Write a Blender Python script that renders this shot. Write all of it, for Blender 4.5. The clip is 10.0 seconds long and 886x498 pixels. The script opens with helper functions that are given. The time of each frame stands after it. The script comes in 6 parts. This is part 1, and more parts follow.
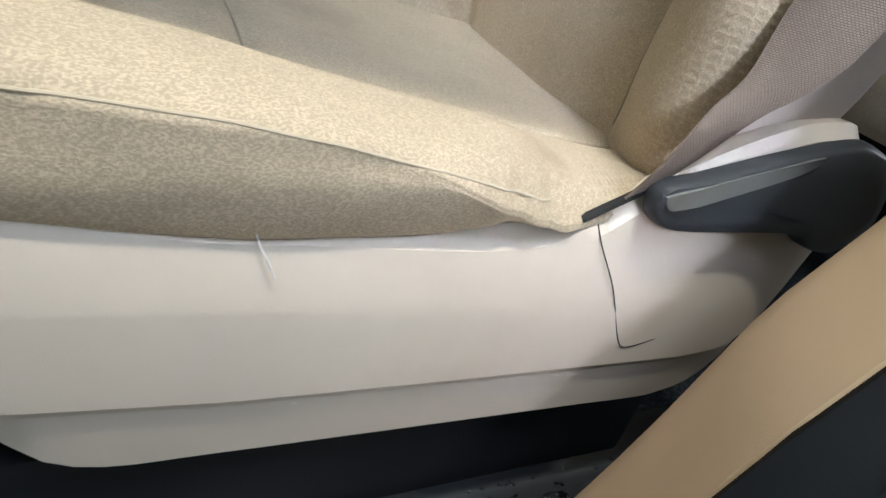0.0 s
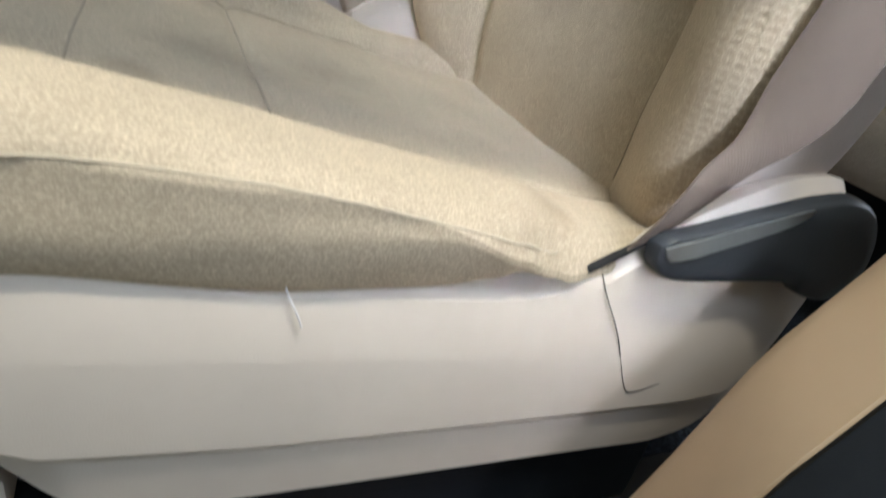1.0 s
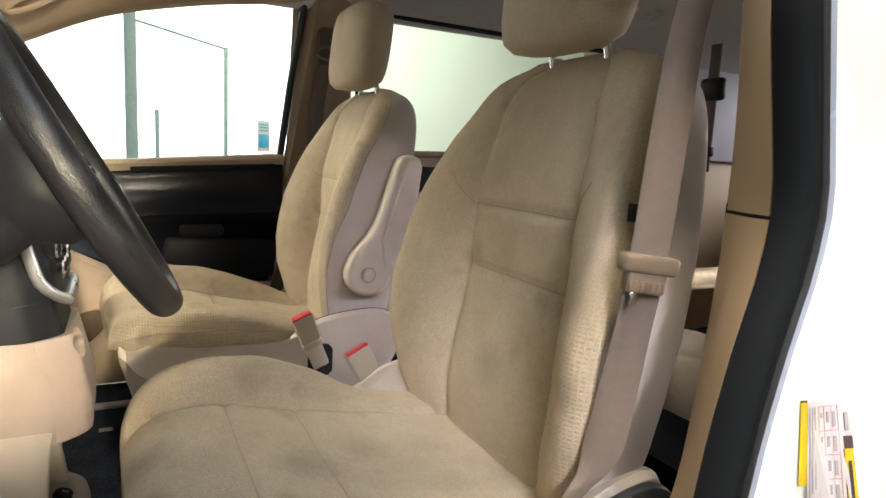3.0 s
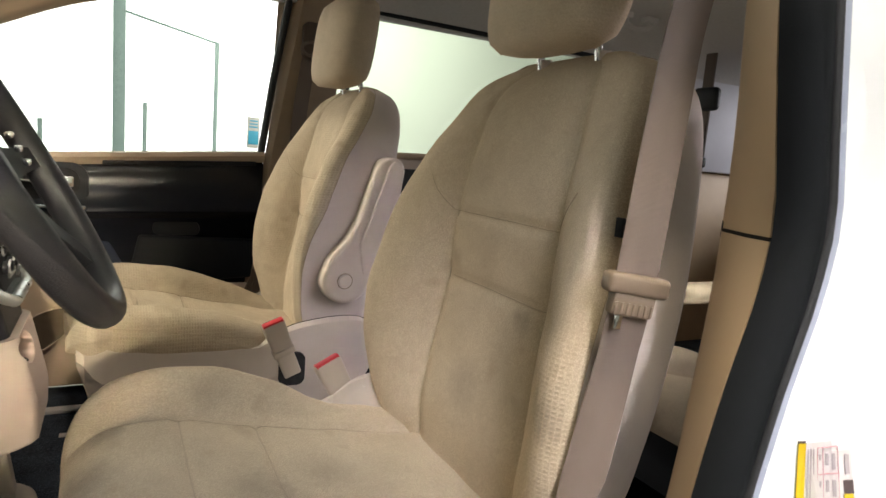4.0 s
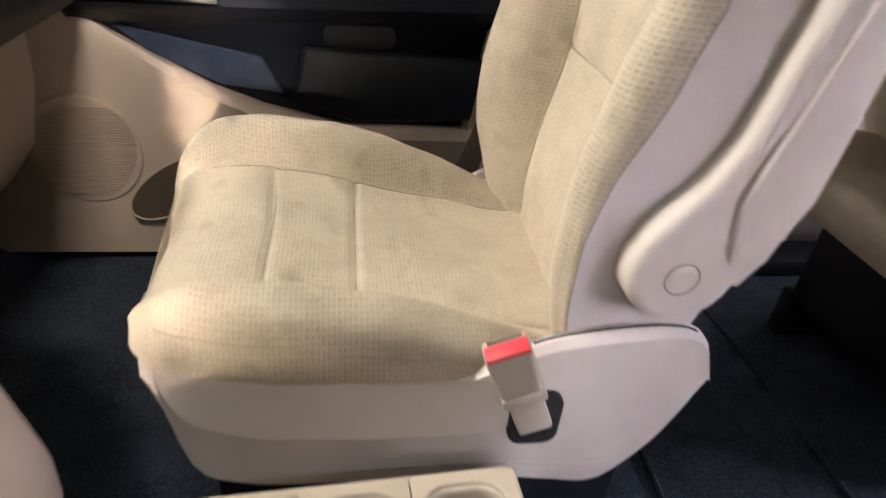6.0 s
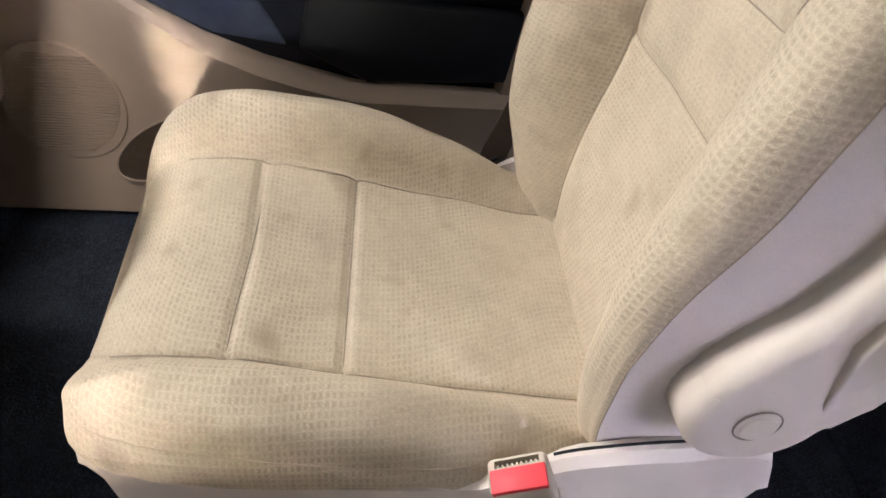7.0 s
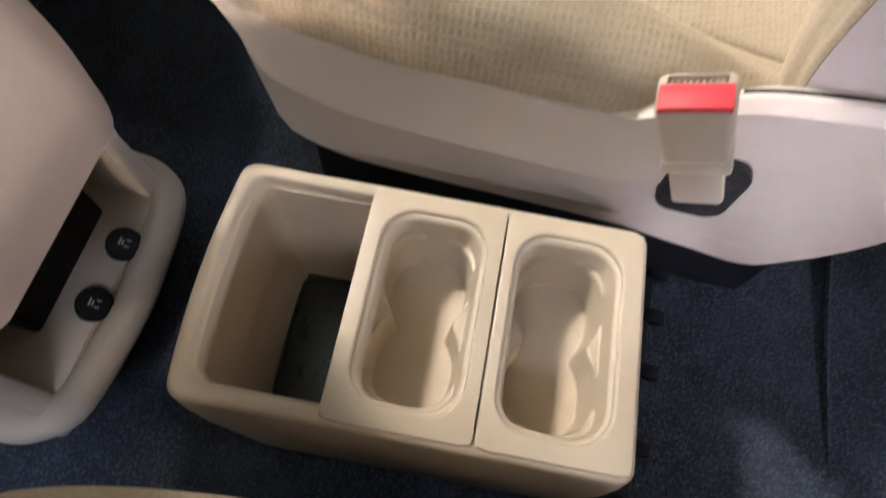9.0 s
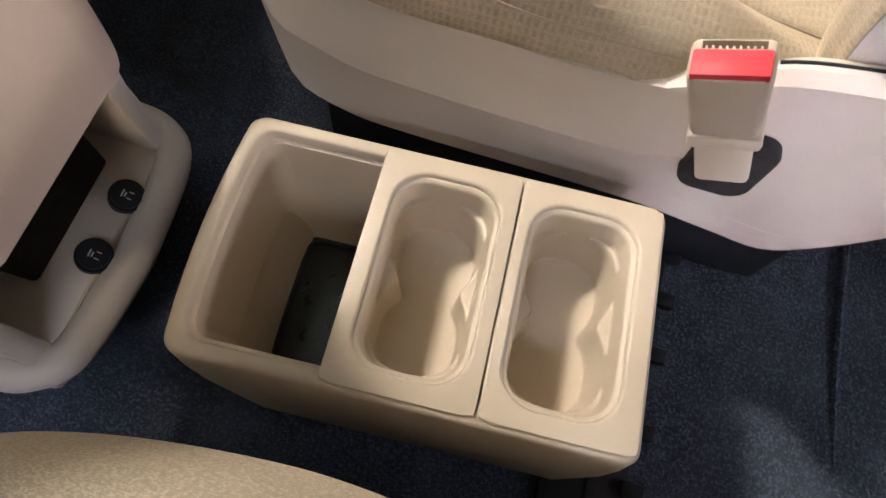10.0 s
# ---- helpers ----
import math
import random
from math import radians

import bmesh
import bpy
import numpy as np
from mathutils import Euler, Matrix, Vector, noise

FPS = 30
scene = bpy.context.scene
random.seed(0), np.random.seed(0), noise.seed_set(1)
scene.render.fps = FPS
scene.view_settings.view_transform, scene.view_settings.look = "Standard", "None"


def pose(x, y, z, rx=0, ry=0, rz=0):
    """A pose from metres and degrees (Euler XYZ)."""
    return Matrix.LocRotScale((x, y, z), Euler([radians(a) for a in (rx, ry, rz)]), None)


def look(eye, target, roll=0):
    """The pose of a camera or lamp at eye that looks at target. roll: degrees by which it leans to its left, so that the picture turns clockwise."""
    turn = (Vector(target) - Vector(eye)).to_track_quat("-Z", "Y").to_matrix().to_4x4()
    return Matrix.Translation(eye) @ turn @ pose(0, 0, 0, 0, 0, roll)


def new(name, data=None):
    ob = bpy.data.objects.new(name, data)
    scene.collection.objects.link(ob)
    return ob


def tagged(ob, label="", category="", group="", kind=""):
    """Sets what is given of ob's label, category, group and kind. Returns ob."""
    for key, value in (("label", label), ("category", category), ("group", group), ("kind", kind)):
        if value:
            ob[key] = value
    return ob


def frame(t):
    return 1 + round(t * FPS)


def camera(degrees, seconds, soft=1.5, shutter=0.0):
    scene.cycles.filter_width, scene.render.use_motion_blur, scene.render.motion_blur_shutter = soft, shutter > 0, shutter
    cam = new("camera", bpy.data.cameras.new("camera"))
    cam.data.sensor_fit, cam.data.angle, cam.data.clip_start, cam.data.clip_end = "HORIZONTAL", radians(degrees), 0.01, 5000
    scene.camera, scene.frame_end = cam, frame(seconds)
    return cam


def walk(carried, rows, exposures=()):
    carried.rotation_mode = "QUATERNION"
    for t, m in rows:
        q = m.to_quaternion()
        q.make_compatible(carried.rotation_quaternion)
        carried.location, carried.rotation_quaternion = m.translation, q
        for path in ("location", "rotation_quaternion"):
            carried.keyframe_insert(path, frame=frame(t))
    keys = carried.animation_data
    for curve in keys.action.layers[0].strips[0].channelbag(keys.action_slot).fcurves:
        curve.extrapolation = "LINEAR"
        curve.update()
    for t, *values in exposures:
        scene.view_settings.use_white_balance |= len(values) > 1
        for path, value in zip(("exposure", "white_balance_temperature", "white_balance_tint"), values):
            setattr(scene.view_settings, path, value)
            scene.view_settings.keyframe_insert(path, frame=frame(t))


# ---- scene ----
cam = camera(70.1, 10.0, shutter=0.5)
PATH = [
    (0, (-0.209, -0.551, 0.503), (0.629, 0.913, -0.571), 14.8),
    (0.5, (-0.218, -0.56, 0.502), (0.609, 0.918, -0.562), 14.6),
    (1, (-0.226, -0.563, 0.515), (0.617, 0.981, -0.437), 13.9),
    (1.5, (-0.242, -0.648, 0.655), (0.463, 1.077, -0.072), 6.2),
    (2, (-0.369, -0.785, 0.785), (0.474, 0.982, 0.377), 4.0),
    (2.5, (-0.406, -0.875, 0.809), (0.479, 0.894, 0.512), 2.4),
    (4, (-0.356, -0.825, 0.813), (0.575, 0.922, 0.53), 4.7),
    (4.5, (-0.268, -0.67, 0.824), (0.59, 1.113, 0.537), 7.1),
    (5, (-0.218, -0.474, 0.83), (0.245, 1.405, 0.328), 5.9),
    (5.5, (-0.21, -0.193, 0.837), (0.096, 1.586, -0.025), 4.6),
    (6, (-0.2, 0.081, 0.849), (0.108, 1.741, -0.223), 5.6),
    (7.5, (-0.147, 0.317, 0.91), (0.01, 1.713, -0.514), 8.4),
    (8, (-0.148, 0.316, 0.911), (-0.033, 1.624, -0.598), 10.3),
    (8.5, (-0.143, 0.285, 0.84), (-0.161, 1.339, -0.86), 10.0),
    (9, (-0.15, 0.263, 0.751), (-0.26, 1.059, -1.081), 6.3),
    (9.5, (-0.148, 0.26, 0.734), (-0.263, 0.96, -1.136), 5.3),
    (10, (-0.153, 0.257, 0.73), (-0.259, 0.998, -1.125), 9.0),
]
walk(cam, [(t, look(eye, target, roll)) for t, eye, target, roll in PATH], [(0, -0.42, 5700, 2), (1, -0.44, 5700, 2), (1.5, -0.65, 5850, 1), (2, -0.44, 6000, 4), (2.5, -0.46, 6600, 8), (4, -0.47, 6900, 8), (5, -0.35, 6400, 9), (5.5, -0.20, 6000, 15), (6, 0.12, 6050, 13), (7.5, -0.08, 5700, 14), (8, -0.12, 5700, 13), (8.5, 0.02, 5700, 13), (9, 0.30, 6150, 14), (10, 0.37, 6300, 14)])

# ---------- world and lamps ----------
world = bpy.data.worlds.new("world")
scene.world = world
world.use_nodes = True
world.node_tree.nodes["Background"].inputs[0].default_value = (0.8, 0.9, 1.0, 1)
world.node_tree.nodes["Background"].inputs[1].default_value = 0.04


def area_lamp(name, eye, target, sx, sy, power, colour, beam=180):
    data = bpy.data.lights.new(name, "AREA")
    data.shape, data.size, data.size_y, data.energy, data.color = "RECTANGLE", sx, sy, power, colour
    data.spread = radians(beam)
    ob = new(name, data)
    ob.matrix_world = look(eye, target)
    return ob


# unseen area lamps without fixtures, set where shadows and tones point to light: over the open door, ahead of the
# windscreen, on the open side
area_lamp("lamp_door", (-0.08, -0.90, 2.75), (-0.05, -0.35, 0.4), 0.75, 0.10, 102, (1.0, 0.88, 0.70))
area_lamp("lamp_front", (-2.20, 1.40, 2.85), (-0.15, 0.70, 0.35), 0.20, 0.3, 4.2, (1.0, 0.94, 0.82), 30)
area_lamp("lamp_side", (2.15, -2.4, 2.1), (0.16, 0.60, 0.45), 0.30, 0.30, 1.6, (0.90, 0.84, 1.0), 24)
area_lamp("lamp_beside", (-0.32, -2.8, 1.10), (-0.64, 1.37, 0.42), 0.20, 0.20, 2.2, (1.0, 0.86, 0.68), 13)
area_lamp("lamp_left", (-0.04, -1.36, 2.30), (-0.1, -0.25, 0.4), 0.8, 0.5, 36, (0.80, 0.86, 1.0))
# added fill, no known source: beside, ahead, bay in front, far wall, behind
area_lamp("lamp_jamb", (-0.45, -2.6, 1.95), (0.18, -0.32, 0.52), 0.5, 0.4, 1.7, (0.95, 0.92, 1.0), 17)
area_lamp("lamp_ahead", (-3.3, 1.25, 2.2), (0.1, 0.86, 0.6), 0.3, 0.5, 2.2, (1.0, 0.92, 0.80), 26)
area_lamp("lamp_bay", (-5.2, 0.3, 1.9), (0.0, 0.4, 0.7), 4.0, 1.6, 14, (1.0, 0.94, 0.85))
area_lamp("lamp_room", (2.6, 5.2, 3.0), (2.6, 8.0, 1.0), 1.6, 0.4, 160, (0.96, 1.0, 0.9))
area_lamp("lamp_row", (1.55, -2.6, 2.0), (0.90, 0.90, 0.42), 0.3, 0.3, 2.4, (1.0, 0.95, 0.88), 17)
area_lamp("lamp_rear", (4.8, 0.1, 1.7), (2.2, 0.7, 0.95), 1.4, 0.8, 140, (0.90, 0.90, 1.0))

# ---------- materials ----------


def nodes_of(name, rough=0.6, metal=0.0, spec=0.5):
    m = bpy.data.materials.new(name)
    m.use_nodes = True
    nt = m.node_tree
    b = nt.nodes["Principled BSDF"]
    b.inputs["Roughness"].default_value = rough
    b.inputs["Metallic"].default_value = metal
    b.inputs["Specular IOR Level"].default_value = spec
    return m, nt, b


def coords(nt, scale, kind="Object"):
    tc = nt.nodes.new("ShaderNodeTexCoord")
    mp = nt.nodes.new("ShaderNodeMapping")
    mp.inputs["Scale"].default_value = (scale,) * 3 if isinstance(scale, (int, float)) else scale
    nt.links.new(tc.outputs[kind], mp.inputs[0])
    return mp.outputs[0]


def noise_tex(nt, vec, scale, detail=4, rough=0.6):
    n = nt.nodes.new("ShaderNodeTexNoise")
    n.inputs["Scale"].default_value, n.inputs["Detail"].default_value, n.inputs["Roughness"].default_value = scale, detail, rough
    nt.links.new(vec, n.inputs["Vector"])
    return n.outputs["Fac"]


def ramp(nt, fac, stops):
    r = nt.nodes.new("ShaderNodeValToRGB")
    el = r.color_ramp.elements
    while len(el) < len(stops):
        el.new(0.5)
    for e, (p, c) in zip(el, stops):
        e.position, e.color = p, (*c, 1) if len(c) == 3 else c
    nt.links.new(fac, r.inputs[0])
    return r.outputs["Color"]


def mix(nt, fac, a, b, mode="MIX"):
    n = nt.nodes.new("ShaderNodeMix")
    n.data_type, n.blend_type = "RGBA", mode
    for sock, v in ((n.inputs[0], fac), (n.inputs[6], a), (n.inputs[7], b)):
        if isinstance(v, (int, float)):
            sock.default_value = v
        elif isinstance(v, tuple):
            sock.default_value = (*v, 1)
        else:
            nt.links.new(v, sock)
    return n.outputs[2]


def bump(nt, height, strength, distance, b, normal=None):
    n = nt.nodes.new("ShaderNodeBump")
    n.inputs["Strength"].default_value, n.inputs["Distance"].default_value = strength, distance
    nt.links.new(height, n.inputs["Height"])
    if normal is not None:
        nt.links.new(normal, n.inputs["Normal"])
    nt.links.new(n.outputs[0], b.inputs["Normal"])
    return n.outputs[0]


def tint(c, k):
    return tuple(v * k for v in c)


def plastic(name, c, rough=0.55, grain=900, depth=0.0002, var=0.06, spec=0.4, scuffs=0.0):
    """Moulded plastic with a fine leather grain and slightly uneven soiling."""
    m, nt, b = nodes_of(name, rough, 0, spec)
    v = coords(nt, 1)
    big = noise_tex(nt, v, 9, 5)
    col = ramp(nt, big, [(0.3, tint(c, 1 - var)), (0.7, tint(c, 1 + var * 0.5))])
    speck = noise_tex(nt, v, 140, 2)
    col = mix(nt, ramp(nt, speck, [(0.72, (0, 0, 0)), (0.8, (0.25, 0.25, 0.25))]), col, tint(c, 0.75))
    if scuffs:  # sparse pale rubs and grey smears
        rub = noise_tex(nt, coords(nt, (1.0, 1.0, 2.4)), 17, 3, 0.7)
        col = mix(nt, ramp(nt, rub, [(0.70, (0, 0, 0)), (0.76, (scuffs,) * 3)]), col, (0.8, 0.77, 0.74))
        smear = noise_tex(nt, coords(nt, (0.5, 1.0, 1.0)), 6, 4)
        col = mix(nt, ramp(nt, smear, [(0.55, (0, 0, 0)), (0.75, (scuffs * 0.6,) * 3)]), col, tint(c, 0.8))
    nt.links.new(col, b.inputs["Base Color"])
    vor = nt.nodes.new("ShaderNodeTexVoronoi")
    vor.inputs["Scale"].default_value = grain
    nt.links.new(v, vor.inputs["Vector"])
    bump(nt, vor.outputs["Distance"], 0.35, depth, b)
    return m


def fabric(name, c, pattern=1.0, stains=0.5, fuzz=1.0, rubbed=False, marks=()):
    """Worn suede-like cloth with a pressed waffle of small dashes, dirt blotches and a soft nap."""
    m, nt, b = nodes_of(name, 0.95, 0, 0.15)
    b.inputs["Sheen Weight"].default_value, b.inputs["Sheen Roughness"].default_value = 0.35, 0.4
    b.inputs["Sheen Tint"].default_value = (*tint(c, 1.5), 1)
    ob = coords(nt, 1)
    uv = coords(nt, 1, "UV")
    nap = noise_tex(nt, ob, 390, 3)
    mid = noise_tex(nt, ob, 55, 5)
    big = noise_tex(nt, ob, 7.5, 4)
    col = ramp(nt, big, [(0.28, tint(c, 1 - 0.22 * fuzz)), (0.5, c), (0.74, tint(c, 1 + 0.10 * fuzz))])
    col = mix(nt, ramp(nt, mid, [(0.4, (0, 0, 0)), (0.62, (0.35 * fuzz,) * 3)]), col, tint(c, 0.82))
    smudge = noise_tex(nt, ob, 17, 6, 0.65)
    col = mix(nt, ramp(nt, smudge, [(0.47, (0, 0, 0)), (0.66, (stains,) * 3)]), col, (c[0] * 0.74, c[1] * 0.735, c[2] * 0.74))
    tuft = noise_tex(nt, coords(nt, (0.6, 1, 1)), 950, 2, 0.5)
    col = mix(nt, ramp(nt, nap, [(0.35, (0, 0, 0)), (0.62, (0.5 * fuzz,) * 3)]), col, tint(c, 1.18))
    col = mix(nt, ramp(nt, tuft, [(0.44, (0.5 * fuzz,) * 3), (0.56, (0, 0, 0))]), col, tint(c, 0.72))
    blot = noise_tex(nt, ob, 11, 2)
    col = mix(nt, ramp(nt, blot, [(0.62, (0, 0, 0)), (0.78, (stains,) * 3)]), col, (c[0] * 0.55, c[1] * 0.52, c[2] * 0.5))
    br = nt.nodes.new("ShaderNodeTexBrick")
    br.offset = 0.0
    br.inputs["Scale"].default_value = 1.0
    br.inputs["Brick Width"].default_value, br.inputs["Row Height"].default_value = 0.0082, 0.0060
    br.inputs["Mortar Size"].default_value, br.inputs["Mortar Smooth"].default_value = 0.0030, 1.0
    br.inputs["Color1"].default_value, br.inputs["Color2"].default_value = (1, 1, 1, 1), (0.45, 0.45, 0.45, 1)
    br.inputs["Mortar"].default_value = (0, 0, 0, 1)
    wob = nt.nodes.new("ShaderNodeTexNoise")
    wob.inputs["Scale"].default_value, wob.inputs["Detail"].default_value = 130, 2
    nt.links.new(ob, wob.inputs["Vector"])
    wander = nt.nodes.new("ShaderNodeVectorMath")
    wander.operation = "MULTIPLY_ADD"
    wander.inputs[1].default_value = (0.0034, 0.0030, 0)
    nt.links.new(wob.outputs["Color"], wander.inputs[0])
    nt.links.new(uv, wander.inputs[2])
    nt.links.new(wander.outputs[0], br.inputs["Vector"])
    where = ramp(nt, noise_tex(nt, ob, 6, 3), [(0.38, (0.26 * pattern,) * 3), (0.60, (0.80 * pattern,) * 3)])
    if rubbed:  # the dashes are left only on the outer bolster of the backrest
        sep = nt.nodes.new("ShaderNodeSeparateXYZ")
        nt.links.new(ob, sep.inputs[0])
        m1 = nt.nodes.new("ShaderNodeMapRange")
        m1.inputs[1].default_value, m1.inputs[2].default_value = -0.205, -0.235
        nt.links.new(sep.outputs["Y"], m1.inputs[0])
        m2 = nt.nodes.new("ShaderNodeMapRange")
        m2.inputs[1].default_value, m2.inputs[2].default_value = -0.01, 0.01
        nt.links.new(sep.outputs["X"], m2.inputs[0])
        both = nt.nodes.new("ShaderNodeMath")
        both.operation = "MULTIPLY"
        nt.links.new(m1.outputs[0], both.inputs[0])
        nt.links.new(m2.outputs[0], both.inputs[1])
        m3 = nt.nodes.new("ShaderNodeMapRange")
        m3.inputs[1].default_value, m3.inputs[2].default_value = 0.68, 0.58
        nt.links.new(sep.outputs["Z"], m3.inputs[0])
        all3 = nt.nodes.new("ShaderNodeMath")
        all3.operation = "MULTIPLY"
        nt.links.new(both.outputs[0], all3.inputs[0])
        nt.links.new(m3.outputs[0], all3.inputs[1])
        where = mix(nt, all3.outputs[0], where, (0.75, 0.75, 0.75))
    amount = mix(nt, 1.0, br.outputs["Color"], where, "MULTIPLY")
    col = mix(nt, amount, col, tint(c, 0.62))
    for (sx, sy, sz), size, dark in marks:
        far = nt.nodes.new("ShaderNodeVectorMath")
        far.operation = "DISTANCE"
        far.inputs[1].default_value = (sx, sy, sz)
        nt.links.new(ob, far.inputs[0])
        rag = nt.nodes.new("ShaderNodeMath")
        rag.operation = "MULTIPLY_ADD"
        rag.inputs[1].default_value = size * 1.6
        nt.links.new(mid, rag.inputs[0])
        nt.links.new(far.outputs["Value"], rag.inputs[2])
        spot = nt.nodes.new("ShaderNodeMapRange")
        spot.inputs[1].default_value, spot.inputs[2].default_value = size * 1.9, size * 0.9
        spot.inputs[3].default_value, spot.inputs[4].default_value = 0, dark
        nt.links.new(rag.outputs[0], spot.inputs[0])
        col = mix(nt, spot.outputs[0], col, (0.10, 0.085, 0.075))
    nt.links.new(col, b.inputs["Base Color"])
    nor = bump(nt, amount, 0.5, -0.0012, b)
    fine = mix(nt, 0.5, tuft, mix(nt, 0.5, nap, mid))
    bump(nt, fine, 0.85 * (0.4 + 0.6 * min(1, fuzz)), 0.0009, b, nor)
    return m


def webbing(name, c):
    """Woven belt: fine staggered picks with dark gaps, soiled in long streaks."""
    m, nt, b = nodes_of(name, 0.7, 0, 0.3)
    uv = coords(nt, 1, "UV")
    br = nt.nodes.new("ShaderNodeTexBrick")
    br.inputs["Scale"].default_value = 1.0
    br.inputs["Brick Width"].default_value, br.inputs["Row Height"].default_value = 0.0021, 0.0012
    br.inputs["Mortar Size"].default_value, br.inputs["Mortar Smooth"].default_value = 0.00035, 0.8
    br.inputs["Color1"].default_value, br.inputs["Color2"].default_value = (*c, 1), (*tint(c, 1.15), 1)
    br.inputs["Mortar"].default_value = (*tint(c, 0.45), 1)
    nt.links.new(uv, br.inputs["Vector"])
    dirt = noise_tex(nt, coords(nt, (1, 1, 0.3)), 30, 4)
    col = mix(nt, ramp(nt, dirt, [(0.45, (0, 0, 0)), (0.75, (0.5, 0.5, 0.5))]), br.outputs["Color"], tint(c, 0.6))
    nt.links.new(col, b.inputs["Base Color"])
    bump(nt, br.outputs["Fac"], 0.6, -0.0006, b)
    return m


def carpet_mat(name, c):
    m, nt, b = nodes_of(name, 1.0, 0, 0.1)
    v = coords(nt, 1)
    col = ramp(nt, noise_tex(nt, v, 12, 5, 0.7), [(0.3, tint(c, 0.6)), (0.55, c), (0.75, tint(c, 1.5))])
    col = mix(nt, ramp(nt, noise_tex(nt, v, 300, 2), [(0.48, (0, 0, 0)), (0.66, (0.7, 0.7, 0.7))]), col, tint(c, 2.4))
    nt.links.new(col, b.inputs["Base Color"])
    bump(nt, noise_tex(nt, v, 260, 3), 1.0, 0.005, b)
    return m


def plain(name, c, rough=0.5, metal=0.0, spec=0.5, var=0.08, scale=20):
    m, nt, b = nodes_of(name, rough, metal, spec)
    v = coords(nt, 1)
    col = ramp(nt, noise_tex(nt, v, scale, 5), [(0.3, tint(c, 1 - var)), (0.7, tint(c, 1 + var))])
    nt.links.new(col, b.inputs["Base Color"])
    rg = ramp(nt, noise_tex(nt, v, scale * 3, 4), [(0.3, (rough * 0.85,) * 3), (0.7, (min(1, rough * 1.15),) * 3)])
    nt.links.new(rg, b.inputs["Roughness"])
    return m


def glass_mat(name, c=(0.94, 0.97, 0.96)):
    m, nt, b = nodes_of(name, 0.0)
    b.inputs["Transmission Weight"].default_value = 1.0
    b.inputs["Base Color"].default_value = (*c, 1)
    b.inputs["IOR"].default_value = 1.05
    return m


def glow(name, c, strength):
    m, nt, b = nodes_of(name, 1.0)
    b.inputs["Base Color"].default_value = (0.8, 0.8, 0.8, 1)
    b.inputs["Emission Color"].default_value = (*c, 1)
    b.inputs["Emission Strength"].default_value = strength
    return m


BEIGE = (0.485, 0.402, 0.296)
M_SEAT = fabric("seat_cloth", BEIGE, 1.1, 0.85, 1.0, False, [((-0.374, -0.165, 0.405), 0.0055, 0.85), ((-0.20, 0.02, 0.395), 0.035, 0.14), ((-0.20, -0.07, 0.395), 0.03, 0.10), ((-0.37, -0.255, 0.39), 0.02, 0.5), ((-0.05, -0.12, 0.36), 0.025, 0.2), ((-0.30, -0.262, 0.385), 0.012, 0.45)])
M_WORN = fabric("worn_cloth", (0.475, 0.388, 0.282), 0.10, 0.5, 1.5, True, [((0.10, -0.085, 0.605), 0.028, 0.55), ((0.10, -0.10, 0.565), 0.014, 0.5), ((0.10, 0.03, 0.47), 0.05, 0.25), ((-0.42, 0.04, 0.38), 0.045, 0.42), ((-0.42, -0.08, 0.38), 0.04, 0.42), ((-0.22, -0.03, 0.385), 0.055, 0.36), ((-0.11, 0.02, 0.36), 0.05, 0.25), ((-0.40, -0.17, 0.38), 0.04, 0.35), ((-0.25, 0.20, 0.43), 0.04, 0.2), ((-0.31, 0.10, 0.415), 0.006, 0.6), ((0.10, -0.1, 0.87), 0.05, 0.25), ((0.05, -0.235, 0.52), 0.03, 0.4), ((0.10, 0.10, 0.80), 0.06, 0.2)])
M_SUEDE = fabric("seat_suede", (0.49, 0.41, 0.31), 0.35, 0.35)
M_SIDE = fabric("side_cloth", (0.53, 0.468, 0.430), 0.0, 0.1, 0.3)
M_TRIM = plastic("trim_plastic", (0.54, 0.468, 0.402), 0.5, scuffs=0.35)
M_CONS = plastic("console_plastic", (0.475, 0.39, 0.285), 0.42, scuffs=0.25)
M_STACK = plastic("stack_plastic", (0.42, 0.335, 0.288), 0.5)
M_DOORB = plastic("door_beige", (0.50, 0.385, 0.285), 0.55)
M_PILLAR = plastic("pillar_plastic", (0.47, 0.345, 0.225), 0.6)
M_BLACK = plastic("black_plastic", (0.012, 0.013, 0.016), 0.5, 700, spec=0.18)
M_DKGREY = plastic("charcoal_plastic", (0.03, 0.033, 0.038), 0.42, 600)
M_DOORK = plastic("door_black", (0.009, 0.010, 0.015), 0.26, 600, spec=0.28)
M_GREYTOP = plastic("dash_top", (0.50, 0.51, 0.52), 0.6, 500)
M_SILL = plastic("sill_plastic", (0.022, 0.024, 0.028), 0.22, 700, 0.0001, 0.2, 0.6)
M_RUBBER = plain("rubber", (0.014, 0.014, 0.015), 0.55, 0, 0.4, 0.2, 60)
M_SEAL = plastic("seal_rubber", (0.008, 0.009, 0.010), 0.8, 500, spec=0.08)
M_LEATHER = plastic("wheel_leather", (0.012, 0.012, 0.015), 0.42, 500, 0.0006, 0.1, 0.4)
M_CARPET = carpet_mat("carpet_navy", (0.042, 0.050, 0.067))
M_PAINT = plain("white_paint", (0.72, 0.73, 0.71), 0.18, 0, 0.5, 0.02, 6)
M_STEEL = plain("steel", (0.62, 0.62, 0.62), 0.18, 1.0)
M_CHROME = plain("chrome", (0.8, 0.8, 0.82), 0.12, 1.0)
M_MIRROR = plain("mirror_silver", (0.86, 0.87, 0.88), 0.04, 1.0, 0.5, 0.01)
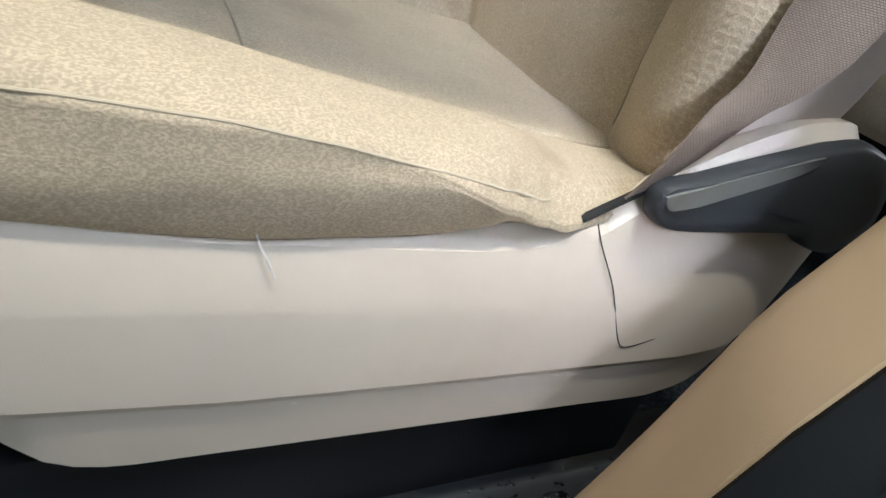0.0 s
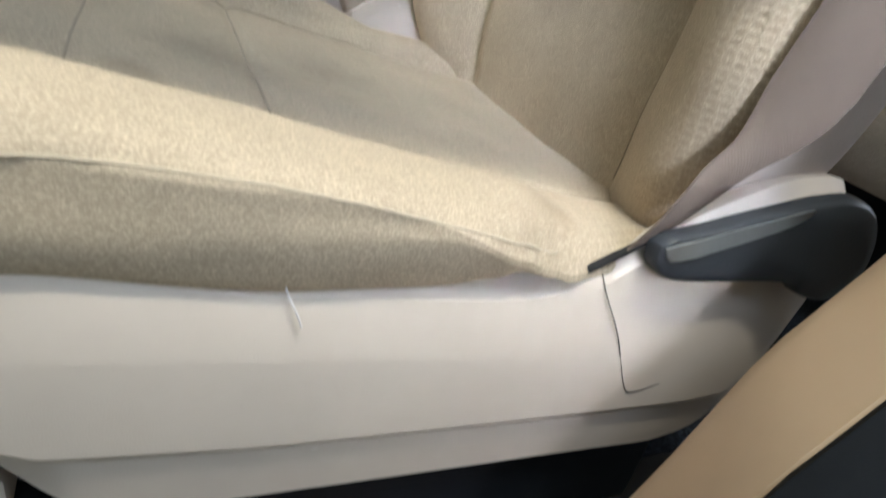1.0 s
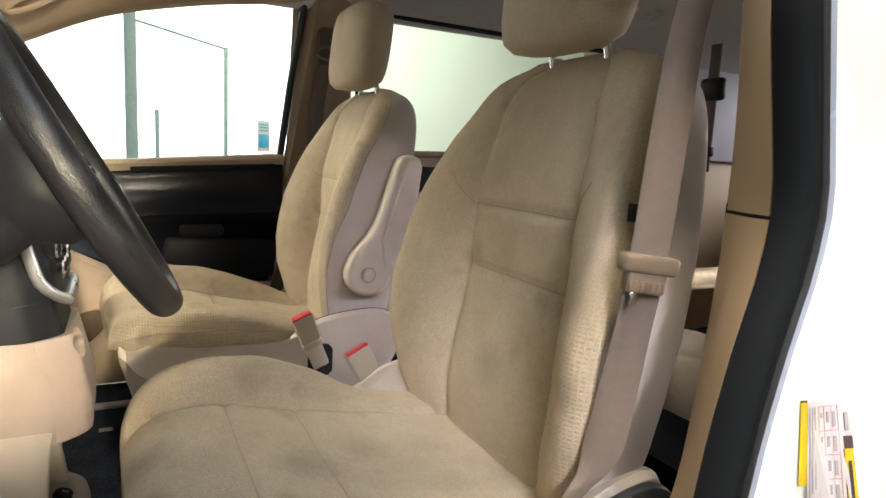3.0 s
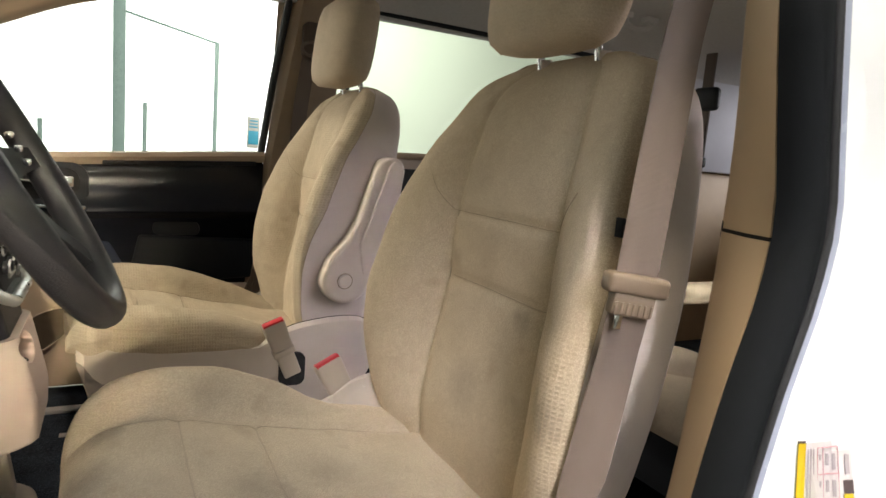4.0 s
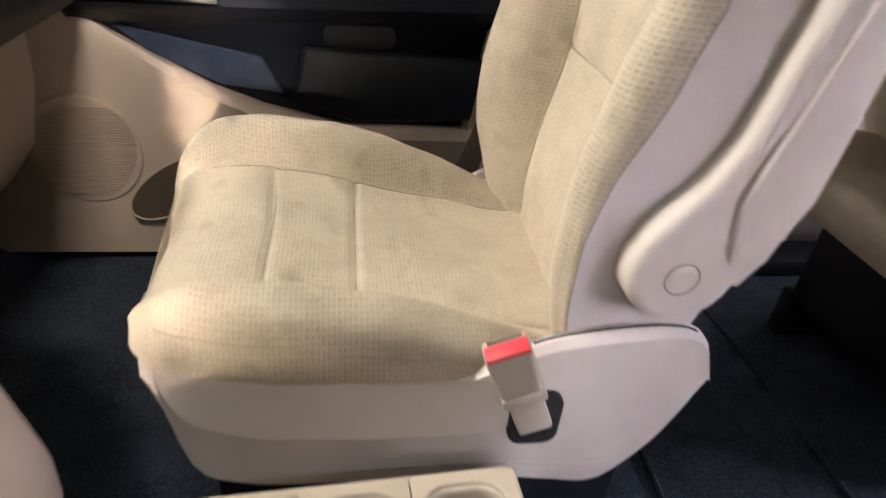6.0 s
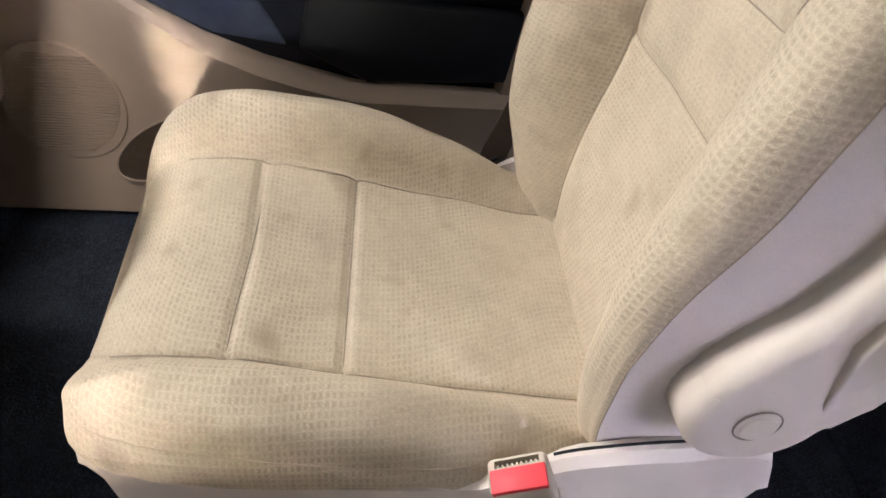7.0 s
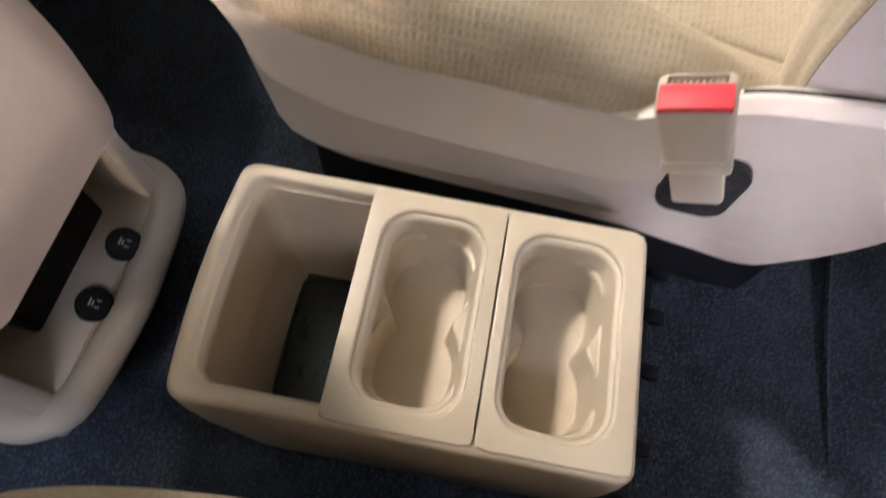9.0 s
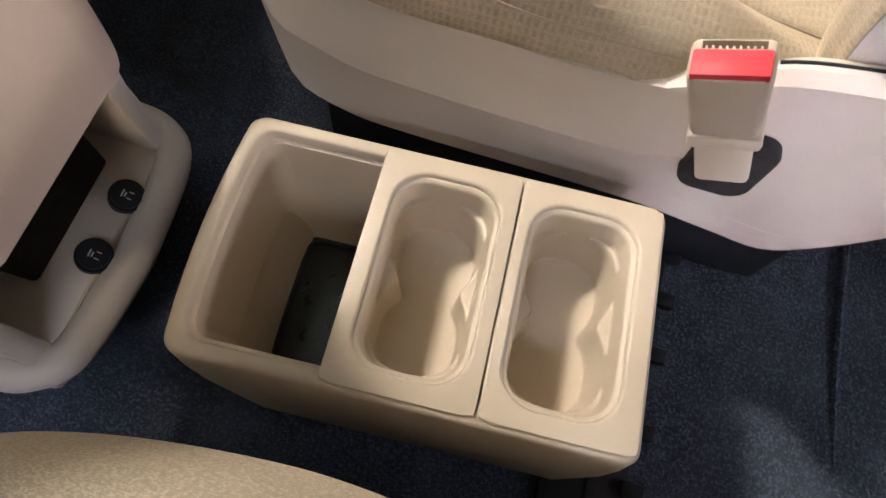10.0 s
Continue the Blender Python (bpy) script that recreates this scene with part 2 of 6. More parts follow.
M_BEZEL = plain("bezel_silver", (0.60, 0.61, 0.63), 0.30, 0.9)
M_THREAD = plain("pale_thread", (0.47, 0.395, 0.295), 0.9)
M_SILVER = plain("silver_paint", (0.26, 0.27, 0.27), 0.42, 0.7)
M_RED = plain("red_button", (0.56, 0.035, 0.045), 0.5, 0, 0.35, 0.06)
M_WEB = webbing("belt_webbing", (0.225, 0.175, 0.145))
M_TONGUE = plastic("tongue_plastic", (0.16, 0.12, 0.085), 0.4)
M_BUCKLE = plastic("buckle_plastic", (0.45, 0.38, 0.30), 0.45)
M_CREASE = plain("soft_thread", (0.34, 0.275, 0.20), 0.95)
M_SEAM = plain("thread", (0.27, 0.215, 0.155), 0.95)
# near-black in place of the shade in gaps, slots and hollows
M_GAP = plain("gap_shade", (0.007, 0.006, 0.006), 0.9)
# white flange paint with its blue-grey shade put into the colour
M_FLANGE_SHADE = plain("flange_shade", (0.30, 0.33, 0.40), 0.25, 0, 0.5, 0.1, 8)
# rear trim in lavender grey: the bluish light on it is in the colour
M_QUARTER_LIT = plastic("quarter_lit", (0.50, 0.50, 0.56), 0.6)
M_HEAD = plain("headliner", (0.58, 0.57, 0.57), 0.95, 0, 0.1, 0.05, 80)
M_GLASS = glass_mat("window_glass")
M_WALL = plain("wall_paint", (0.74, 0.79, 0.72), 0.7, 0, 0.3, 0.03, 2)
M_CONC = plain("concrete", (0.36, 0.36, 0.35), 0.7, 0, 0.3, 0.15, 3)
M_FRAME = plain("door_frame_grey", (0.33, 0.43, 0.43), 0.5)
M_DAY = glow("daylight", (1.0, 1.0, 1.0), 3.0)
M_YELLOW = plain("label_yellow", (0.62, 0.43, 0.01), 0.5)
M_LABEL = plain("label_white", (0.56, 0.52, 0.51), 0.5)
M_INK = plain("label_ink", (0.06, 0.04, 0.04), 0.6)
M_PINK = plain("label_pink", (0.50, 0.22, 0.24), 0.5)
M_PRINT = plain("label_print", (0.34, 0.30, 0.31), 0.6)
M_BLUE = plain("blue_mark", (0.05, 0.35, 0.55), 0.4)
M_WATER = glass_mat("water_drop", (1, 1, 1))
M_WATER.node_tree.nodes["Principled BSDF"].inputs["IOR"].default_value = 1.33

# ---------- mesh helpers ----------


def thing(name, at=(0, 0, 0), label="", category="", group="", kind=""):
    ob = new(name)
    ob.empty_display_size = 0.1
    ob.location = at
    return tagged(ob, label, category, group, kind)


def mesh_of(name, verts, faces, mat, parent=None, uv=None, smooth=True, label="", sharp=40):
    me = bpy.data.meshes.new(name)
    me.from_pydata([tuple(v) for v in verts], [], [tuple(f) for f in faces])
    me.materials.append(mat)
    if uv is not None:
        lay = me.uv_layers.new(name="UVMap")
        for lp in me.loops:
            lay.data[lp.index].uv = uv[lp.vertex_index]
    bm = bmesh.new()
    bm.from_mesh(me)
    bmesh.ops.recalc_face_normals(bm, faces=bm.faces[:])
    finish(bm, me, smooth, sharp)
    ob = new(name, me)
    if parent is not None:
        ob.parent = parent
    if label:
        ob["label"] = label
    return ob


def finish(bm, me, smooth=True, sharp=40):
    for f in bm.faces:
        f.smooth = smooth
    for e in bm.edges:
        if len(e.link_faces) == 2 and e.calc_face_angle(0) > radians(sharp):
            e.smooth = False
    bm.to_mesh(me)
    bm.free()


def part(name, bm, mat, parent=None, label="", smooth=True, sharp=40):
    """One bmesh as one mesh object under a thing or a part."""
    me = bpy.data.meshes.new(name)
    finish(bm, me, smooth, sharp)
    me.materials.append(mat)
    ob = new(name, me)
    if parent is not None:
        ob.parent = parent
    if label:
        ob["label"] = label
    return ob


def rbox(x0, x1, y0, y1, z0, z1, r=0.004, seg=2, taper=None):
    bm = bmesh.new()
    bmesh.ops.create_cube(bm, size=1)
    for v in bm.verts:
        v.co = Vector(((x0 + x1) / 2 + v.co.x * (x1 - x0), (y0 + y1) / 2 + v.co.y * (y1 - y0), (z0 + z1) / 2 + v.co.z * (z1 - z0)))
    if taper:
        for v in bm.verts:
            if v.co.z < (z0 + z1) / 2:
                v.co.x = (x0 + x1) / 2 + (v.co.x - (x0 + x1) / 2) * taper[0]
                v.co.y = (y0 + y1) / 2 + (v.co.y - (y0 + y1) / 2) * taper[1]
    if r:
        bmesh.ops.bevel(bm, geom=bm.edges[:], offset=r, segments=seg, profile=0.5, affect="EDGES")
    return bm


def rrect(x0, x1, y0, y1, r, n=6):
    pts = []
    for cx, cy, a0 in ((x1 - r, y1 - r, 0), (x0 + r, y1 - r, 90), (x0 + r, y0 + r, 180), (x1 - r, y0 + r, 270)):
        for k in range(n + 1):
            a = radians(a0 + 90 * k / n)
            pts.append((cx + r * math.cos(a), cy + r * math.sin(a)))
    return pts


def stack(rings, cap0=True, cap1=True, closed=True):
    """Verts, faces and metre uv of rings of equal length, joined one to the next."""
    n = len(rings[0])
    verts = [Vector(p) for ring in rings for p in ring]
    uv, vv = [], 0.0
    for k, ring in enumerate(rings):
        if k:
            vv += sum((Vector(a) - Vector(b)).length for a, b in zip(ring, rings[k - 1])) / n
        u = 0.0
        for j in range(n):
            if j:
                u += (Vector(ring[j]) - Vector(ring[j - 1])).length
            uv.append((u, vv))
    faces = []
    for k in range(len(rings) - 1):
        for j in range(n if closed else n - 1):
            a, b = k * n + j, k * n + (j + 1) % n
            faces.append((a, b, b + n, a + n))
    if cap0:
        faces.append(tuple(range(n)))
    if cap1:
        faces.append(tuple(range((len(rings) - 1) * n, len(rings) * n)))
    return verts, faces, uv


def loft(name, rings, mat, parent=None, label="", cap0=True, cap1=True, closed=True, smooth=True, sharp=40):
    v, f, uv = stack(rings, cap0, cap1, closed)
    return mesh_of(name, v, f, mat, parent, uv, smooth, label, sharp)


def lerp_of(table, x):
    xs = [t[0] for t in table]
    return float(np.interp(x, xs, [t[1] for t in table]))


def smooth_of(table, x):
    """Monotone-ish smooth interpolation of a table of (x, value)."""
    if x <= table[0][0]:
        return table[0][1]
    if x >= table[-1][0]:
        return table[-1][1]
    for i in range(len(table) - 1):
        x0, y0 = table[i]
        x1, y1 = table[i + 1]
        if x0 <= x <= x1:
            def slope(j):
                a, b = max(j - 1, 0), min(j + 1, len(table) - 1)
                return (table[b][1] - table[a][1]) / (table[b][0] - table[a][0])
            h = x1 - x0
            s = (x - x0) / h
            m0, m1 = slope(i) * h, slope(i + 1) * h
            return (2 * s**3 - 3 * s**2 + 1) * y0 + (s**3 - 2 * s**2 + s) * m0 + (-2 * s**3 + 3 * s**2) * y1 + (s**3 - s**2) * m1


def spline(pts, per=6):
    """Catmull-Rom through the points."""
    pts = [np.array(p, float) for p in pts]
    out = []
    for i in range(len(pts) - 1):
        p0, p1, p2, p3 = pts[max(i - 1, 0)], pts[i], pts[i + 1], pts[min(i + 2, len(pts) - 1)]
        for k in range(per):
            t = k / per
            out.append(0.5 * (2 * p1 + (p2 - p0) * t + (2 * p0 - 5 * p1 + 4 * p2 - p3) * t * t + (3 * p1 - p0 - 3 * p2 + p3) * t**3))
    out.append(pts[-1])
    return out


def tube_rings(path, radius, seg=8, flat=1.0, up=(0, 0, 1)):
    path = [Vector(p) for p in path]
    rings = []
    for i, p in enumerate(path):
        d = (path[min(i + 1, len(path) - 1)] - path[max(i - 1, 0)]).normalized()
        a = d.cross(Vector(up))
        if a.length < 1e-4:
            a = d.cross(Vector((1, 0, 0)))
        a.normalize()
        b = d.cross(a)
        r = radius[i] if isinstance(radius, (list, tuple)) else radius
        rings.append([p + a * r * math.cos(2 * math.pi * k / seg) + b * r * flat * math.sin(2 * math.pi * k / seg) for k in range(seg)])
    return rings


def tube(name, path, radius, mat, parent=None, label="", seg=8, flat=1.0, up=(0, 0, 1)):
    return loft(name, tube_rings(path, radius, seg, flat, up), mat, parent, label)


def prism(poly, axis, a, b, r=0.004, seg=2):
    """A polygon given in the two other axes, pushed along an axis from a to b, with rounded edges."""
    def at(p, d):
        return {"x": (d, p[0], p[1]), "y": (p[0], d, p[1]), "z": (p[0], p[1], d)}[axis]
    bm = bmesh.new()
    lo = [bm.verts.new(at(p, a)) for p in poly]
    hi = [bm.verts.new(at(p, b)) for p in poly]
    bm.faces.new(lo)
    bm.faces.new(hi)
    n = len(poly)
    for i in range(n):
        bm.faces.new((lo[i], lo[(i + 1) % n], hi[(i + 1) % n], hi[i]))
    bmesh.ops.recalc_face_normals(bm, faces=bm.faces[:])
    if r:
        ed = [e for e in bm.edges if e.calc_face_angle(0) > radians(30)]
        bmesh.ops.bevel(bm, geom=ed, offset=r, segments=seg, profile=0.5, affect="EDGES")
    return bm


def carve(ob, cutters):
    """Cuts the cutters' shapes out of a mesh for good."""
    tmp = []
    for bm in cutters:
        me = bpy.data.meshes.new("cutter")
        bmesh.ops.recalc_face_normals(bm, faces=bm.faces[:])
        bm.to_mesh(me)
        bm.free()
        c = new("cutter", me)
        tmp.append(c)
        md = ob.modifiers.new("cut", "BOOLEAN")
        md.operation, md.object, md.solver = "DIFFERENCE", c, "EXACT"
    bpy.context.view_layer.update()
    dg = bpy.context.evaluated_depsgraph_get()
    me = bpy.data.meshes.new_from_object(ob.evaluated_get(dg))
    ob.modifiers.clear()
    ob.data = me
    for c in tmp:
        bpy.data.objects.remove(c)
    bm = bmesh.new()
    bm.from_mesh(me)
    finish(bm, me, True, 32)
    return ob


# ---------- workshop round the car ----------
YR, YL = 1.37, -0.50  # inner faces of the car's right and left sides
GROUND = -0.42


def block(name, x0, x1, y0, y1, z0, z1, mat, r=0.0, parent=None, label="", kind="structure", seg=2):
    ob = part(name, rbox(x0, x1, y0, y1, z0, z1, r, seg), mat, parent, label)
    if parent is None:
        tagged(ob, label, name.split("_")[0], "", kind)
    return ob


block("ground", -9, 9, -7, 9, GROUND - 0.1, GROUND, M_CONC, label="grey concrete workshop floor under the van")
block("wall_south", -9, 9, -7.2, -7, GROUND, 3.6, M_WALL, label="pale painted workshop wall")
block("wall_west", -9.2, -9, -7, 9, GROUND, 3.6, M_WALL, label="pale painted workshop wall")
block("wall_east", 9, 9.2, -7, 9, GROUND, 3.6, M_WALL, label="pale painted workshop wall")
block("ceiling", -9, 9, -7, 9, 3.6, 3.7, M_WALL, label="white workshop ceiling")
block("wall_north", 2.25, 9, 8.0, 8.2, GROUND, 3.6, M_WALL, label="pale green painted workshop wall")
block("wall_north_top", -9, 2.25, 8.0, 8.2, 3.0, 3.6, M_WALL, label="pale wall over the glazed shop front")
block("backdrop", -9, 2.25, 8.6, 8.62, GROUND, 3.0, M_DAY, label="overcast daylight outside the glazing")
shop = thing("glazed_front", (0, 0, 0), "grey framed glazing against bright daylight", "glazing", kind="structure")
for x in (-5.2, -3.6, -1.95, -0.28, 2.2):
    block("mullion", x - 0.07, x + 0.07, 7.98, 8.1, GROUND, 3.0, M_FRAME, 0.01, shop)
for x, z1 in ((0.84, 2.05), (0.01, 1.2), (-1.1, 0.9)):
    block("mullion", x - 0.025, x + 0.025, 8.0, 8.06, 0.3, z1, M_FRAME, 0.005, shop)
tube("rail", [(-0.25, 8.03, 2.26), (0.86, 8.03, 2.03)], 0.015, M_FRAME, shop)
sign = part("sign_board", rbox(1.24, 1.40, 7.955, 7.975, 0.74, 1.15, 0.004), M_LABEL, shop, "small white and blue sign")
part("blue_panel", rbox(1.255, 1.385, 7.949, 7.955, 0.79, 0.97, 0.002), M_BLUE, sign, "blue printed panel")
for z in (1.01, 1.05, 1.09):
    part("print_bar", rbox(1.265, 1.375, 7.950, 7.955, z, z + 0.018, 0.001), M_BLUE, sign)

# ---------- floor, sill and shell of the van ----------
floor = loft("floor", [[(x, y, z) for y, z in ((-0.27, 0.0), (-0.1, 0.004), (0.1, 0.0), (0.4, 0.012), (0.8, 0.0), (1.1, 0.003), (1.41, 0.0), (1.41, -0.06), (-0.27, -0.06))] for x in np.linspace(-1.32, 3.0, 40)], M_CARPET)
tagged(floor, "dark navy cut-pile carpet with dust", "carpet", "", "structure")
for x, y0, y1 in ((0.30, 0.2, 1.3), (0.62, 0.2, 1.3), (0.18, -0.2, 0.3)):
    tube("carpet_edge", [(x + 0.006 * math.sin(9 * y), y, 0.006) for y in np.linspace(y0, y1, 14)], 0.006, M_CARPET, floor)

toe = loft("toe_board", [[(x, -0.44, z), (x, 1.36, z), (x - 0.03, 1.36, z + 0.0), (x - 0.03, -0.44, z)] for x, z in ((-0.86, -0.01), (-0.95, 0.05), (-1.10, 0.24), (-1.16, 0.5), (-1.17, 0.74))], M_CARPET)
tagged(toe, "dark carpeted toe board under the dashboard", "carpet", "", "structure")
# unseen panel added on the driver's side to stop light from the left
block("cowl_left", -1.30, -0.70, -0.54, -0.455, -0.05, 0.80, M_DOORB, 0.01, label="unseen tan panel added at the driver footwell to block side light")
block("cowl_right", -1.30, -0.93, 1.35, 1.45, -0.05, 0.80, M_DOORB, 0.01, label="tan kick panel of the passenger footwell")
block("door_left_rear", 0.43, 1.36, -0.60, -0.50, -0.1, 0.80, M_PILLAR, 0.02, label="closed left sliding door, tan inside")
sill = thing("door_sill", (0, 0, 0), "black plastic door sill plate with water drops", "sill", kind="structure")
loft("sill_plate", [[(x, y, z) for y, z in ((-0.232, 0.0), (-0.236, 0.052), (-0.246, 0.063), (-0.258, 0.056), (-0.268, 0.03), (-0.288, 0.026), (-0.296, 0.033), (-0.40, 0.036), (-0.415, 0.02), (-0.48, 0.015), (-0.49, -0.05), (-0.232, -0.05))] for x in np.linspace(-1.2, 0.5, 30)], M_SILL, sill, sharp=60)
tube("bead", [(x, -0.425, 0.035) for x in np.linspace(-1.2, 0.0, 12)], 0.012, M_RUBBER, sill)
rnd = random.Random(4)
for k in range(46):
    x, y, r = rnd.uniform(0.03, 0.22), rnd.uniform(-0.305, -0.270), rnd.choice((0.0015, 0.002, 0.002, 0.0034))
    bm = bmesh.new()
    bmesh.ops.create_uvsphere(bm, u_segments=10, v_segments=6, radius=r)
    for v in bm.verts:
        v.co = Vector((v.co.x * 1.15 + x, v.co.y + y, max(v.co.z, -r * 0.2) * 0.6 + float(np.interp(y, [-0.296, -0.288, -0.268], [0.0335, 0.027, 0.031]))))
    part("water_drop", bm, M_WATER, sill)

# left middle pillar: inner trim, rubber seal, white jamb
PIL = [  # z, inner edge x y, outer edge x y
    (1.34, 0.225, -0.335, 0.165, -0.425), (1.15, 0.205, -0.37, 0.150, -0.45), (0.97, 0.186, -0.390, 0.129, -0.467), (0.88, 0.195, -0.390, 0.148, -0.467), (0.80, 0.196, -0.391, 0.166, -0.467), (0.76, 0.195, -0.391, 0.168, -0.467), (0.71, 0.194, -0.391, 0.159, -0.467), (0.64, 0.188, -0.391, 0.137, -0.467), (0.58, 0.182, -0.391, 0.122, -0.467),
    (0.53, 0.177, -0.391, 0.113, -0.466), (0.47, 0.170, -0.390, 0.104, -0.466), (0.42, 0.158, -0.390, 0.088, -0.465), (0.388, 0.133, -0.390, 0.066, -0.462), (0.33, 0.088, -0.388, 0.022, -0.46), (0.25, 0.058, -0.387, -0.01, -0.455), (0.195, 0.036, -0.385, -0.035, -0.45), (0.10, -0.02, -0.385, -0.09, -0.45), (0.03, -0.09, -0.385, -0.16, -0.45)]
PZ = [p[0] for p in PIL][::-1]


def pillar_at(z):
    return [float(np.interp(z, PZ, [p[i] for p in PIL][::-1])) for i in (1, 2, 3, 4)]


bpillar = thing("pillar", (0, 0, 0), "white van door pillar with tan inner trim and black seal", "pillar", kind="structure")


def trim_ring(z):
    a, b, c, d = pillar_at(z)
    return [(a + 0.045, b + 0.02, z), (a + 0.008, b + 0.008, z), (a - 0.002, b - 0.002, z), (a * 0.5 + c * 0.5 - 0.008, (b + d) / 2 - 0.006, z), (c + 0.001, d + 0.005, z), (c + 0.008, d + 0.001, z), (c + 0.06, d + 0.02, z)]


loft("upper_trim", [trim_ring(z) for z in np.linspace(1.34, 0.7665, 14)], M_PILLAR, bpillar)
loft("lower_trim", [trim_ring(z) for z in np.linspace(0.7625, 0.03, 34)], M_PILLAR, bpillar)
loft("trim_gap", [[(p[0] + 0.003, p[1] + 0.003, z) for p in trim_ring(0.764)] for z in (0.773, 0.756)], M_GAP, bpillar)
seal_path = []
for z in np.linspace(1.34, 0.03, 40):
    a, b, c, d = pillar_at(z)
    seal_path.append((c + 0.012, d - 0.012, z))
SEAL = [(-0.016, 0.012), (-0.014, 0.002), (-0.008, -0.010), (0.004, -0.016), (0.014, -0.017), (0.018, -0.012), (0.018, 0.010), (0.0, 0.02)]
loft("door_seal", [[(x + a, y + b, z) for a, b in SEAL] for x, y, z in seal_path], M_SEAL, bpillar, "flat charcoal rubber door seal", sharp=60)
tube("seal_bead", [(x + 0.021, y - 0.014, z) for x, y, z in seal_path], 0.0055, M_RUBBER, bpillar, "black bead of the seal", 10, 1.0, (0, 1, 0))
loft("flange", [[(x + a, y + b, z) for a, b in ((0.025, -0.006), (0.026, -0.017), (0.032, -0.019), (0.036, -0.014), (0.036, 0.0))] for x, y, z in seal_path], M_FLANGE_SHADE, bpillar, "white door flange edge, coloured blue-grey for its shade", sharp=60)
jamb = []
for z in np.linspace(1.34, -0.05, 34):
    a, b, c, d = pillar_at(max(z, 0.03))
    c = max(c, -0.02) if z < 0.2 else c
    jamb.append([(c + 0.036, d - 0.010, z), (c + 0.050, d - 0.0225, z), (c + 0.15, d - 0.036, z), (c + 0.19, d - 0.055, z), (c + 0.23, d - 0.10, z), (c + 0.30, d - 0.11, z), (c + 0.30, d + 0.02, z), (c + 0.1, d + 0.04, z)])
loft("jamb", jamb, M_PAINT, bpillar, "glossy white painted jamb", sharp=50)
lab = thing("tyre_label", (0, 0, 0), "white and yellow tyre pressure sticker on the jamb", "sticker")
LZ, LX, LY = 0.52, 0.165, -0.476


def on_jamb(name, u0, u1, z0, z1, lift, mat):
    """A small flat piece on the jamb; u runs along the jamb's face."""
    ends = []
    for z in (0.43, 0.582):
        a, b, c, d = pillar_at(z)
        x = 0.207 + 0.12 * (0.582 - z)
        at = lambda q: float(np.interp(q - c, [0.05, 0.15, 0.19, 0.23], [d - 0.0225, d - 0.036, d - 0.055, d - 0.10]))
        ends.append((Vector((x, at(x), z)), Vector((x + 0.066, at(x + 0.066), z))))
    n = (ends[0][1] - ends[0][0]).cross(ends[1][0] - ends[0][0]).normalized()
    n = n if n.y < 0 else -n
    ring = []
    for z in (z0, z1):
        k = (z - 0.43) / 0.152
        p0, p1 = ends[0][0].lerp(ends[1][0], k), ends[0][1].lerp(ends[1][1], k)
        for u, h in ((u0, lift), (u1, lift), (u1, -0.0004), (u0, -0.0004)):
            ring.append(p0.lerp(p1, u) + n * (h + 0.0015))
    return loft(name, [ring[:4], ring[4:]], mat, lab, smooth=False)


on_jamb("paper", 0.14, 0.62, 0.43, 0.580, 0.0006, M_LABEL)
on_jamb("paper", 0.62, 0.97, 0.43, 0.570, 0.0006, M_LABEL)
on_jamb("yellow_bar", 0.0, 0.13, 0.489, 0.580, 0.001, M_YELLOW)
on_jamb("bar_end", 0.0, 0.13, 0.580, 0.582, 0.001, M_INK)
on_jamb("yellow_bar", 0.80, 0.96, 0.43, 0.528, 0.0011, M_YELLOW)
on_jamb("bar_end", 0.80, 0.97, 0.528, 0.541, 0.0011, M_INK)
on_jamb("bar_edge", 0.78, 0.80, 0.43, 0.528, 0.0011, M_INK)
on_jamb("print_bar", 0.85, 0.91, 0.45, 0.515, 0.0013, M_INK)
for u0, u1 in ((0.35, 0.355), (0.45, 0.454), (0.72, 0.725)):
    on_jamb("table_line", u0, u1, 0.44, 0.574, 0.0012, M_PINK)
for k in range(5):
    z = 0.574 - 0.026 * k
    on_jamb("table_line", 0.35, 0.73, z, z + 0.0006, 0.0012, M_PINK)
    for u, w, h in ((0.38, 0.035, 0.006), (0.50, 0.05, 0.011), (0.61, 0.06, 0.016)):
        on_jamb("print_bar", u, u + w, z - 0.006 - h, z - 0.006, 0.0013, M_PRINT)
for u in (0.17, 0.22, 0.27):
    on_jamb("print_bar", u, u + 0.018, 0.475 + 0.1 * (u - 0.17), 0.574, 0.0013, M_PRINT)
on_jamb("print_bar", 0.84, 0.92, 0.547, 0.566, 0.0013, M_PRINT)

